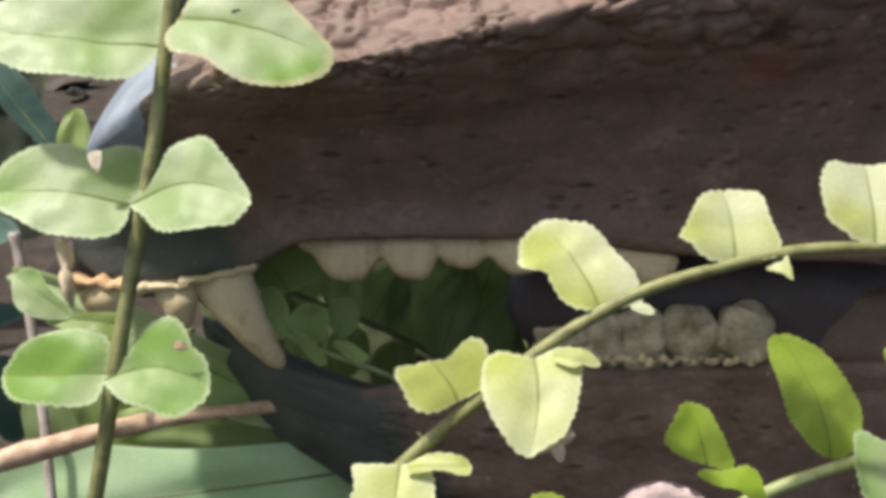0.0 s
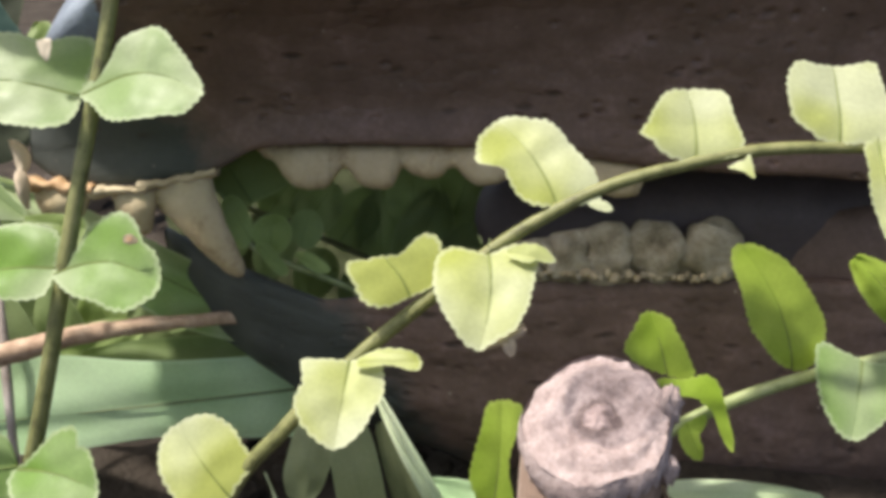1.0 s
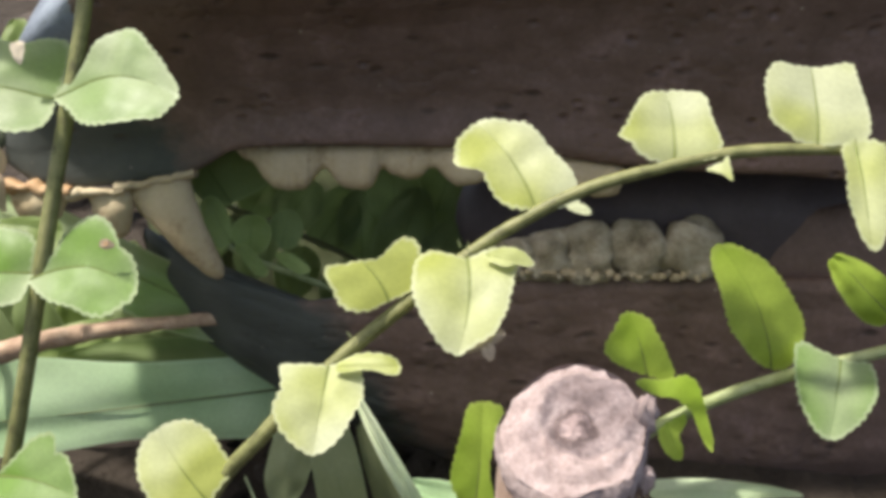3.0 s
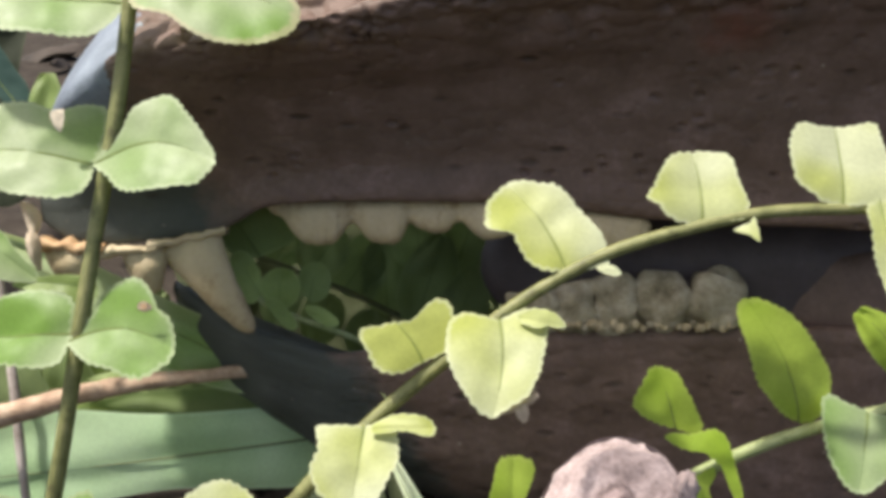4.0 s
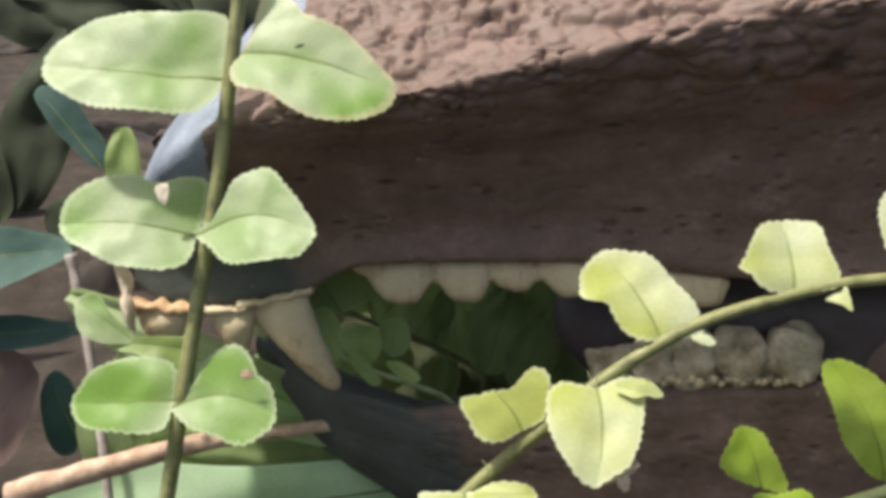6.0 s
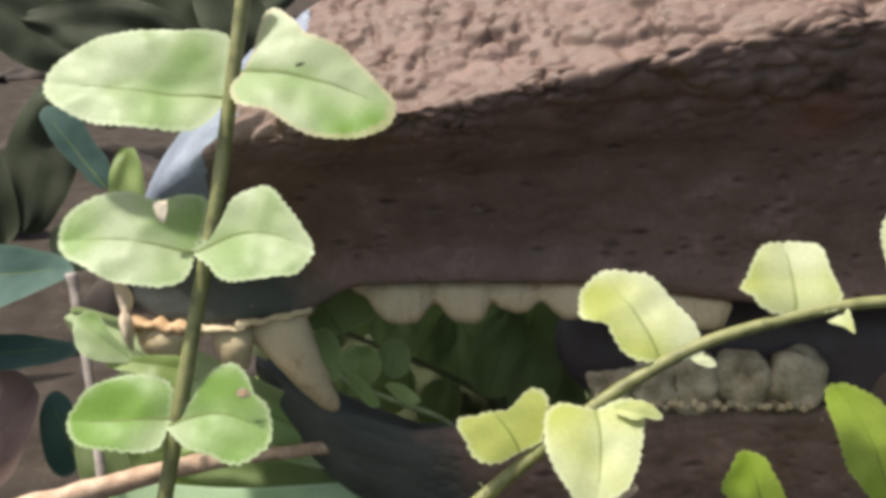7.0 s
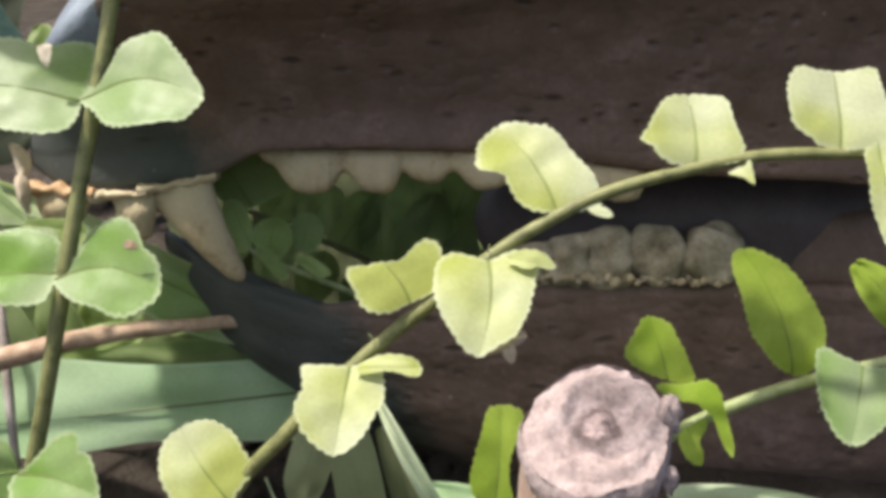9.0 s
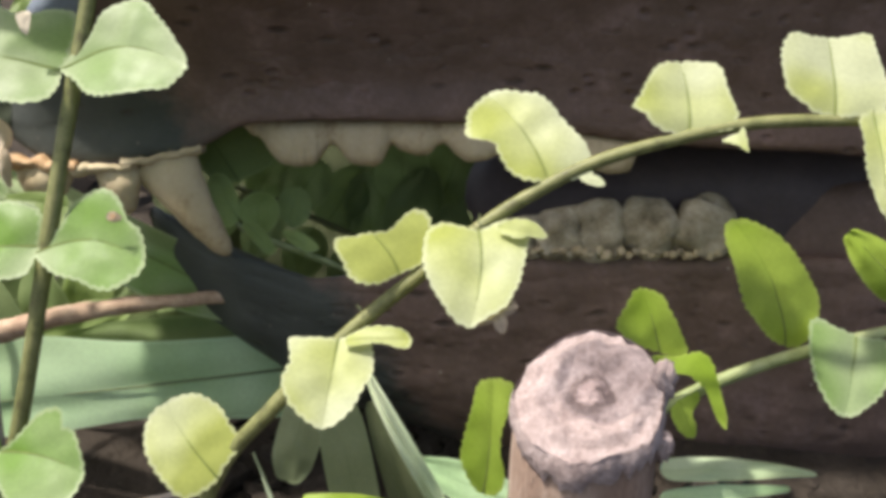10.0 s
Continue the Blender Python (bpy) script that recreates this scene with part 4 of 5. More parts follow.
petal(fern_c, S(8.05, 20.60, -4.34), S(6.91, 20.60, -1.81), (1.29, -0.22), (1.43, 1.53, 1.32, 1.02, 0.89, 0.81, 0.78, 0.76, 0.77, 0.80, 0.86, 0.96, 1.11, 1.28, 1.41, 1.36, 1.26, 1.16, 1.03, 0.90, 0.81, 0.76, 0.74, 0.76, 0.81, 0.91, 1.05, 1.21), bow=-0.2, rib_to=0.5)
# paler leaf colour stands in for the whitish sheen on this leaflet
petal(fern_c, S(9.41, 20.40, -4.11), S(8.80, 19.40, -5.55), (0.76, -0.11), (1.10, 1.07, 0.95, 0.87, 0.82, 0.80, 0.81, 0.84, 0.89, 0.96, 1.04, 1.11, 0.90, 0.81, 0.79, 0.81, 0.88, 1.11, 1.10, 0.95, 0.86, 0.82, 0.80, 0.80, 0.82, 0.87, 0.94, 1.03), rib_to=0.5, mat=M_FERN, label="paler leaflet, its whitish sheen put into the leaf colour")
petal(fern_c, S(5.55, 20.80, -4.55), S(5.16, 20.80, -3.21), (0.63, 0.03), (0.77, 0.78, 0.72, 0.69, 0.70, 0.74, 0.76, 0.68, 0.61, 0.55, 0.51, 0.50, 0.50, 0.53, 0.59, 0.72, 0.96, 0.95, 0.74, 0.60, 0.53, 0.49, 0.48, 0.49, 0.53, 0.61, 0.67, 0.72), rib_to=0.6)
petal(fern_c, S(5.30, 20.20, -4.66), S(6.66, 19.80, -5.84), (0.79, 0.47), (0.49, 0.40, 0.35, 0.32, 0.32, 0.32, 0.33, 0.35, 0.37, 0.39, 0.41, 0.42, 0.43, 0.46, 0.51, 0.63, 1.05, 0.73, 0.33, 0.25, 0.21, 0.21, 0.21, 0.23, 0.28, 0.38, 1.16, 0.68), rib_to=0.0, label="folded leaflet with a dry tip")
petal(fern_c, S(5.88, 20.40, -5.47), S(6.16, 20.30, -6.20), (0.28, 0.01), (0.49, 0.37, 0.26, 0.18, 0.14, 0.13, 0.13, 0.14, 0.20, 0.43, 0.53, 0.46, 0.38, 0.34, 0.32, 0.31, 0.31, 0.32, 0.32, 0.31, 0.30, 0.30, 0.30, 0.32, 0.35, 0.38, 0.42, 0.46), rib_to=0.0)
petal(fern_c, S(1.98, 20.90, -7.51), S(2.14, 20.90, -5.12), (1.20, 0.03), (1.19, 1.12, 0.78, 0.59, 0.51, 0.48, 0.46, 0.47, 0.50, 0.57, 0.66, 0.76, 0.87, 1.06, 1.22, 1.25, 1.02, 0.52, 0.38, 0.32, 0.29, 0.29, 0.30, 0.33, 0.41, 0.63, 1.15, 1.22), bow=-0.05, rib_to=0.5)
leaflet(fern_c, S(10.60, 20.70, -3.31), S(9.30, 20.70, -2.03), (0.24, 0.47, 0.50, 0.43, 0.26, 0.07), (0.24, 0.43, 0.47, 0.40, 0.26, 0.07))
# ---- strap leaves and grass behind and below the jaw ----
blade = plant("strap_leaf", S(2.85, 26.00, -7.06), "broad grey-green strap leaf lying behind the jaw", M_BLADE, category="leaf")
leaflet(blade, S(-1.50, 25.60, -5.61), S(-12.20, 25.60, -6.96), (1.30, 1.20, 0.80, 0.95, 0.80, 0.10), (0.90, 0.95, 1.08, 1.62, 1.30, 0.10), bend=0.03, teeth=0.0, rows=60, wave=0.020, fold=0.05)
midrib(blade, S(-1.50, 25.60, -5.61), S(-12.20, 25.60, -6.96), 0.03, 0.028, M_STEM_DARK)
strip_leaf = plant("grass_blade", S(1.27, 19.50, -7.66), "narrow pale grass blade beside the cut stem", M_BLADE_PALE, category="grass")
leaflet(strip_leaf, S(1.96, 19.60, -8.92), S(-0.51, 19.60, -4.61), (0.18, 0.19, 0.18, 0.16, 0.10, 0.03), (0.18, 0.19, 0.18, 0.16, 0.10, 0.03), bend=0.04, teeth=0.0)
leaf_d = plant("strap_leaf", S(0.11, 22.00, -9.74), "dull green strap leaf arching up below the fern", M_STRAP, category="leaf")
leaflet(leaf_d, S(-0.47, 22.30, -9.41), S(-1.29, 22.30, -5.65), (0.50, 0.53, 0.54, 0.52, 0.45, 0.20), (0.48, 0.52, 0.54, 0.54, 0.46, 0.20), bend=0.04, teeth=0.0, face=(0, -0.85, 0.5), wave=0.02)
leaflet(leaf_d, S(0.85, 22.70, -9.54), S(-0.46, 22.70, -6.00), (0.34, 0.37, 0.38, 0.34, 0.26, 0.10), (0.34, 0.37, 0.38, 0.34, 0.26, 0.10), bend=0.04, teeth=0.0, face=(0, -0.85, 0.5), wave=0.02, mat=M_DIM)
leaf_e = plant("strap_leaf", S(-2.44, 22.50, -9.95), "short dull green leaf behind the yellow frond", M_STRAP, category="leaf")
leaflet(leaf_e, S(-1.87, 22.60, -6.00), S(-2.33, 22.60, -7.83), (0.39, 0.50, 0.55, 0.52, 0.40, 0.15), (0.39, 0.48, 0.50, 0.48, 0.38, 0.15), bend=0.06, teeth=0.0, face=(0, -0.85, 0.5))
leaf_f = plant("strap_leaf", S(3.74, 21.50, -8.28), "long narrow grey-green leaf pointing along the jaw", M_BLADE_PALE, category="leaf")
leaflet(leaf_f, S(5.71, 21.20, -7.09), S(9.03, 21.20, -7.13), (0.26, 0.30, 0.29, 0.22, 0.13, 0.03), (0.26, 0.28, 0.24, 0.18, 0.10, 0.03), bend=0.02, teeth=0.0, face=(0, -0.7, 0.7), wave=0.02)
leaf_g = plant("strap_leaf", S(3.69, 21.00, -8.84), "narrow grey-green leaf near the soil", M_BLADE, category="leaf")
leaflet(leaf_g, S(5.67, 21.00, -7.69), S(8.39, 21.00, -7.40), (0.20, 0.24, 0.22, 0.15, 0.10, 0.03), (0.20, 0.24, 0.22, 0.15, 0.10, 0.03), bend=0.02, teeth=0.0, face=(0, -0.7, 0.7), wave=0.02)
leaf_h = plant("strap_leaf", S(1.35, 21.80, -9.65), "grey-green leaf lying beside the cut stem", M_BLADE, category="leaf")
leaflet(leaf_h, S(3.29, 21.80, -8.38), S(0.58, 21.80, -7.16), (0.25, 0.42, 0.50, 0.42, 0.27, 0.07), (0.25, 0.42, 0.50, 0.42, 0.27, 0.07), teeth=0.0, face=(0, -0.85, 0.5))
leaf_i = plant("seedling", S(0.17, 20.20, -9.05), "small bright green leaf near the soil", M_FERN_FRESH, category="leaf")
leaflet(leaf_i, S(0.38, 20.30, -7.81), S(-1.67, 20.30, -7.51), (0.12, 0.30, 0.32, 0.28, 0.19, 0.05), (0.12, 0.25, 0.30, 0.25, 0.16, 0.05), teeth=0.0)
leaf_j = plant("grass_blade", S(-2.04, 19.80, -8.92), "thin grass blade beside the yellow frond", M_BLADE_PALE, category="grass")
leaflet(leaf_j, S(-1.82, 19.80, -8.69), S(-2.58, 19.80, -6.45), (0.06, 0.07, 0.06, 0.05, 0.02, 0.01), (0.06, 0.07, 0.06, 0.05, 0.02, 0.01), teeth=0.0, bend=-0.06)
# ---- growth behind the statue ----
leaf_k = plant("broad_leaf", S(-2.64, 25.00, -4.88), "long light green leaf half hidden behind the snout", M_FERN, category="leaf", ribs=True)
leaflet(leaf_k, S(-3.49, 24.80, -4.12), S(-10.81, 24.80, -0.66), (0.57, 0.93, 0.91, 0.79, 0.57, 0.20), (0.57, 0.74, 0.74, 0.68, 0.51, 0.20), teeth=0.0, bend=0.03)
leaf_l = plant("broad_leaf", S(-3.44, 27.00, -5.82), "dark green leaf under the twig", M_DEEP_LIT, category="leaf")
leaflet(leaf_l, S(-2.19, 26.60, -5.44), S(-8.71, 26.60, -5.38), (0.76, 1.06, 1.06, 0.91, 0.61, 0.15), (0.61, 0.91, 0.91, 0.76, 0.52, 0.15), teeth=0.0)
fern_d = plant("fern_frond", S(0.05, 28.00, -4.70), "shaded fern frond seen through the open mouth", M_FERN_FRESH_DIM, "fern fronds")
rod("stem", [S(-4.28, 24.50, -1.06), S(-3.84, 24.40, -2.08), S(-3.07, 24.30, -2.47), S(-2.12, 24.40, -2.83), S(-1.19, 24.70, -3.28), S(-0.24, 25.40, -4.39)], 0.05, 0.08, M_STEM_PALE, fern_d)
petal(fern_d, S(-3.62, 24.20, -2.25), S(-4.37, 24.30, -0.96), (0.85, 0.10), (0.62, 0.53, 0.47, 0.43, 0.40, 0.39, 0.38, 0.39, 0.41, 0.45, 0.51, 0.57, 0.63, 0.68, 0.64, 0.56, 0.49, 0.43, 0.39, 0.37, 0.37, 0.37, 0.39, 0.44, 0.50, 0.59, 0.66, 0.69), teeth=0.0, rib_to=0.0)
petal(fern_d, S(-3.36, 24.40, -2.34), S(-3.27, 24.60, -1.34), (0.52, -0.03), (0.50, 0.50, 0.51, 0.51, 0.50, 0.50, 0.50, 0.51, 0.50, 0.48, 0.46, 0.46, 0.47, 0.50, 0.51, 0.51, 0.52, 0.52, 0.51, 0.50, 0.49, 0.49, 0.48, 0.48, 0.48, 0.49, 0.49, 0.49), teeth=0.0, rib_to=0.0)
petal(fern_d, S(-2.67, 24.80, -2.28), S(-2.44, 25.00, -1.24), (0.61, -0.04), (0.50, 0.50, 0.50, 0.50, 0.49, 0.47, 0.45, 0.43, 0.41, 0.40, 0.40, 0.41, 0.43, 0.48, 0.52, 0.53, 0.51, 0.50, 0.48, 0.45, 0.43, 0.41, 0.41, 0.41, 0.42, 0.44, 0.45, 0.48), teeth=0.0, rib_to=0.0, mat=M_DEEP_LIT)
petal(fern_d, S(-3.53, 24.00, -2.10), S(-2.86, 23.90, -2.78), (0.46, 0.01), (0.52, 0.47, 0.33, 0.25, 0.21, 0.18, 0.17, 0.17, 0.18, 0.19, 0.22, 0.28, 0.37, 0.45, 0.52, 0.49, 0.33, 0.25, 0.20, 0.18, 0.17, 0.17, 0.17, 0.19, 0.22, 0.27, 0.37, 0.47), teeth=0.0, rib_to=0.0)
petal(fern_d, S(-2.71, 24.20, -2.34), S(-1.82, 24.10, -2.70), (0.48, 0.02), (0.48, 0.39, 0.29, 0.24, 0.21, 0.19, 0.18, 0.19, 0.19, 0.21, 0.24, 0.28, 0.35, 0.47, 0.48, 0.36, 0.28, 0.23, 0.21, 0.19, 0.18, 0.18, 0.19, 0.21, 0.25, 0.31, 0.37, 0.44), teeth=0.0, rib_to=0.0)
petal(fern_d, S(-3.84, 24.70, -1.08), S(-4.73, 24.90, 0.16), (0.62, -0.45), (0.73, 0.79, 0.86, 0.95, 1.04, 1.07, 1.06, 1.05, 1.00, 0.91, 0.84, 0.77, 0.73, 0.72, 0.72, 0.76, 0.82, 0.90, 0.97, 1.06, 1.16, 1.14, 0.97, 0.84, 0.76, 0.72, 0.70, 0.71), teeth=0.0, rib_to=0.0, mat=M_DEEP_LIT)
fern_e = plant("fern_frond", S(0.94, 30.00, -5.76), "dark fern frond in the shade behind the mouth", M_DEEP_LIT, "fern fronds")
rod("stem", [S(-5.49, 29.50, -0.93), S(-3.30, 29.50, -1.77), S(-1.28, 29.50, -2.62), S(0.75, 29.50, -3.80), S(1.79, 30.00, -5.42)], 0.08, 0.1, M_STEM_DARK, fern_e)
leaflet(fern_e, S(-5.27, 29.21, -1.08), S(-4.60, 29.21, -0.08), (0.23, 0.51, 0.57, 0.48, 0.34, 0.11), (0.23, 0.48, 0.57, 0.51, 0.34, 0.11))
leaflet(fern_e, S(-4.32, 29.61, -1.44), S(-3.48, 29.61, -0.09), (0.27, 0.61, 0.68, 0.57, 0.41, 0.14), (0.27, 0.57, 0.68, 0.61, 0.41, 0.14))
leaflet(fern_e, S(-3.29, 29.38, -1.76), S(-2.28, 29.38, -0.42), (0.30, 0.66, 0.74, 0.63, 0.44, 0.15), (0.30, 0.63, 0.74, 0.66, 0.44, 0.15))
leaflet(fern_e, S(-2.30, 29.69, -2.30), S(-1.11, 29.69, -0.60), (0.33, 0.73, 0.81, 0.69, 0.49, 0.16), (0.33, 0.69, 0.81, 0.73, 0.49, 0.16))
leaflet(fern_e, S(-0.94, 29.71, -2.98), S(-1.03, 29.71, -0.43), (0.30, 0.67, 0.75, 0.63, 0.45, 0.15), (0.30, 0.63, 0.75, 0.67, 0.45, 0.15))
leaflet(fern_e, S(-0.10, 28.99, -3.23), S(0.73, 28.99, -0.57), (0.34, 0.77, 0.86, 0.73, 0.52, 0.17), (0.34, 0.73, 0.86, 0.77, 0.52, 0.17))
leaflet(fern_e, S(0.89, 28.92, -3.71), S(1.72, 28.92, -1.56), (0.30, 0.68, 0.76, 0.65, 0.46, 0.15), (0.30, 0.65, 0.76, 0.68, 0.46, 0.15))
leaflet(fern_e, S(1.28, 29.99, -4.38), S(2.82, 29.99, -2.15), (0.30, 0.68, 0.75, 0.64, 0.45, 0.15), (0.30, 0.64, 0.75, 0.68, 0.45, 0.15))
leaflet(fern_e, S(-4.94, 29.24, -1.33), S(-5.44, 29.24, -2.75), (0.23, 0.51, 0.57, 0.48, 0.34, 0.11), (0.23, 0.48, 0.57, 0.51, 0.34, 0.11))
leaflet(fern_e, S(-3.77, 29.20, -1.75), S(-4.27, 29.20, -3.25), (0.25, 0.57, 0.63, 0.54, 0.38, 0.13), (0.25, 0.54, 0.63, 0.57, 0.38, 0.13))
leaflet(fern_e, S(-2.68, 30.19, -2.34), S(-3.20, 30.19, -3.90), (0.28, 0.62, 0.69, 0.59, 0.41, 0.14), (0.28, 0.59, 0.69, 0.62, 0.41, 0.14))
leaflet(fern_e, S(-1.28, 29.51, -2.79), S(-1.78, 29.51, -4.30), (0.27, 0.61, 0.67, 0.57, 0.40, 0.13), (0.27, 0.57, 0.67, 0.61, 0.40, 0.13))
leaflet(fern_e, S(1.79, 29.99, -2.67), S(2.31, 29.99, 0.25), (0.41, 0.92, 1.03, 0.87, 0.62, 0.21), (0.41, 0.87, 1.03, 0.92, 0.62, 0.21))
leaflet(fern_e, S(1.09, 29.52, -1.61), S(1.76, 29.52, 0.42), (0.34, 0.76, 0.84, 0.72, 0.51, 0.17), (0.34, 0.72, 0.84, 0.76, 0.51, 0.17))
leaflet(fern_e, S(2.80, 29.73, -4.00), S(3.31, 29.73, -1.62), (0.34, 0.76, 0.85, 0.72, 0.51, 0.17), (0.34, 0.72, 0.85, 0.76, 0.51, 0.17))
leaflet(fern_e, S(0.07, 29.10, -1.58), S(-0.10, 29.10, 0.25), (0.33, 0.75, 0.83, 0.71, 0.50, 0.17), (0.33, 0.71, 0.83, 0.75, 0.50, 0.17))
bush = plant("undergrowth_plant", S(-15.58, 31.00, -7.22), "dark blue-green leafy plant behind the snout", M_TEAL, category="plant")
leaflet(bush, S(-11.05, 30.00, 1.73), S(-11.14, 30.00, 4.24), (0.34, 0.55, 0.58, 0.51, 0.38, 0.14), (0.34, 0.55, 0.58, 0.51, 0.38, 0.14), mat=M_FERN_FRESH_DIM, label="fresh yellow-green leaf", teeth=0.0)
petal(bush, S(-16.18, 28.00, 0.04), S(-11.49, 27.60, 0.56), (1.70, -0.24), (2.74, 2.52, 1.90, 1.56, 1.36, 1.23, 1.17, 1.17, 1.27, 1.47, 1.78, 1.99, 1.94, 1.89, 1.90, 1.98, 2.14, 2.35, 1.91, 1.51, 1.30, 1.17, 1.11, 1.12, 1.18, 1.32, 1.54, 1.94), teeth=0.0)
petal(bush, S(-16.44, 28.50, -2.16), S(-11.84, 28.30, -1.79), (1.86, -0.04), (2.74, 1.79, 1.20, 0.89, 0.73, 0.65, 0.61, 0.60, 0.63, 0.69, 0.82, 1.05, 1.50, 2.03, 2.19, 2.09, 1.45, 1.01, 0.80, 0.68, 0.62, 0.60, 0.61, 0.64, 0.73, 0.89, 1.22, 1.90), teeth=0.0)
petal(bush, S(-11.75, 30.00, 2.94), S(-13.86, 30.00, 5.51), (1.68, -0.14), (1.57, 1.44, 1.03, 0.80, 0.66, 0.58, 0.54, 0.52, 0.52, 0.55, 0.61, 0.73, 0.95, 1.46, 1.67, 1.34, 1.01, 0.73, 0.59, 0.53, 0.50, 0.50, 0.53, 0.59, 0.69, 0.87, 1.12, 1.37), teeth=0.0)
petal(bush, S(-12.49, 29.50, -5.11), S(-13.06, 29.00, -3.17), (0.78, 0.13), (1.22, 0.98, 0.81, 0.69, 0.61, 0.57, 0.55, 0.57, 0.61, 0.68, 0.82, 1.04, 1.26, 1.36, 1.24, 0.95, 0.77, 0.66, 0.60, 0.57, 0.57, 0.59, 0.63, 0.71, 0.84, 1.04, 1.25, 1.34), teeth=0.0)
dry = plant("dry_leaf", S(-13.0, 29.0, -6.0), "broad dry reddish-brown leaf behind the pale stalk", M_DRY_RED, category="leaf")
petal(dry, S(-15.87, 29.40, -5.96), S(-13.40, 29.00, -3.17), (1.85, 0.50), (1.96, 1.92, 1.89, 1.97, 2.15, 2.32, 2.21, 1.90, 1.70, 1.58, 1.54, 1.57, 1.67, 1.88, 2.20, 2.45, 2.22, 1.96, 1.86, 1.86, 1.89, 1.90, 1.87, 1.85, 1.86, 1.89, 1.93, 1.97), teeth=0.01, wave=0.09)
bush_b = plant("undergrowth_plant", S(-13.44, 42.00, 4.48), "broad-leaved plant growing behind the snout, shade put into its dark colour", M_SHADE, category="plant")
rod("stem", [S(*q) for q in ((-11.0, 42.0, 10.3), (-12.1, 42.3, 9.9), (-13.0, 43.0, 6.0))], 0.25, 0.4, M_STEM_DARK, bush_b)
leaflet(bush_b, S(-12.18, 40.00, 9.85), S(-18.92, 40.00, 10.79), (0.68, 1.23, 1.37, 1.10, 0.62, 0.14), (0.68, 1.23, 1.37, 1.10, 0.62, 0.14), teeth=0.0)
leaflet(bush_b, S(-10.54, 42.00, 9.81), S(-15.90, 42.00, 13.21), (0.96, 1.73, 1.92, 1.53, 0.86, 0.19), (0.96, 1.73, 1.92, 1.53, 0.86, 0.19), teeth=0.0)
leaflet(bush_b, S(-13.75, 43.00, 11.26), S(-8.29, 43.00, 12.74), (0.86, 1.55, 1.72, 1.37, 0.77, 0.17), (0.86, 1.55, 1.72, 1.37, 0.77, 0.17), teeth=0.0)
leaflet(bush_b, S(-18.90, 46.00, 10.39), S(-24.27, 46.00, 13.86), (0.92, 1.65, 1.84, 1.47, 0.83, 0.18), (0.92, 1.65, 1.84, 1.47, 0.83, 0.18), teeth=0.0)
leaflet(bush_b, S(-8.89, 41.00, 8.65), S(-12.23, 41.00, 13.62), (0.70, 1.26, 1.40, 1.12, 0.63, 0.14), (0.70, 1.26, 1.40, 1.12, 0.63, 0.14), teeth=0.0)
bush_c = plant("undergrowth_plant", S(-18.42, 40.00, 1.53), "low leafy plant on the soil behind the snout, darkened in colour for shade", M_SHADE, category="plant")
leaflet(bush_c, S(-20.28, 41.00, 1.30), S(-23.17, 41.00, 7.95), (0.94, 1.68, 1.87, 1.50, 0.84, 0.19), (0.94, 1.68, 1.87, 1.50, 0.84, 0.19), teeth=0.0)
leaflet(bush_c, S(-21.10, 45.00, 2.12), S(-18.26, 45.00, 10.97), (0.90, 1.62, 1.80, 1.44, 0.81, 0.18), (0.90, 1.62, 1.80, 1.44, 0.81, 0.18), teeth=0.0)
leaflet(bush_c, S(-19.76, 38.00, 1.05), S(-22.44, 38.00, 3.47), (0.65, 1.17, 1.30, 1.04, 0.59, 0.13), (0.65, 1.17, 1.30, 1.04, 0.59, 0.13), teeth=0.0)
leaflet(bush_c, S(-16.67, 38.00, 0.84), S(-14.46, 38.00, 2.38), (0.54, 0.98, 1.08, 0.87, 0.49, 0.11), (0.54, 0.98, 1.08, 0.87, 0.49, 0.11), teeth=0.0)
leaf_m = plant("broad_leaf", S(-6.06, 22.50, -2.40), "small yellow-green leaf under the upright frond", M_FERN_FRESH, category="leaf")
petal(leaf_m, S(-8.39, 22.40, -1.54), S(-9.77, 22.40, -0.56), (0.88, 0.08), (0.71, 0.62, 0.55, 0.51, 0.49, 0.48, 0.48, 0.47, 0.47, 0.48, 0.50, 0.54, 0.60, 0.69, 0.85, 0.80, 0.54, 0.42, 0.36, 0.33, 0.32, 0.33, 0.37, 0.45, 0.59, 0.71, 0.75, 0.75), teeth=0.0, rib_to=0.0, mat=M_FERN, label="pale upper side of the leaf")
petal(leaf_m, S(-7.23, 22.45, -1.73), S(-8.98, 22.40, -1.57), (0.59, 0.10), (1.14, 0.58, 0.41, 0.32, 0.28, 0.26, 0.25, 0.26, 0.29, 0.36, 0.53, 0.76, 0.76, 0.74, 0.73, 0.73, 0.70, 0.58, 0.45, 0.38, 0.34, 0.32, 0.31, 0.33, 0.36, 0.42, 0.53, 0.81), teeth=0.0, rib_to=0.0, mat=M_FERN_FRESH_DIM)
fern_f = plant("undergrowth_plant", S(-0.64, 33.00, -8.27), "leafy plant filling the gap behind the mouth, dimmed in colour for shade", M_DIM, category="plant")
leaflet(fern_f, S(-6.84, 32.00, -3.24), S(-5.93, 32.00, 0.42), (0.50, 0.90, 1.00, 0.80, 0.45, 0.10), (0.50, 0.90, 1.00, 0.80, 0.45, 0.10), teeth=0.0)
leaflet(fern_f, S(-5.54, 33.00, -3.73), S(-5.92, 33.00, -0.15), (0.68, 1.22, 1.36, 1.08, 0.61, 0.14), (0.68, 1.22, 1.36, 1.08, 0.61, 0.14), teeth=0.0)
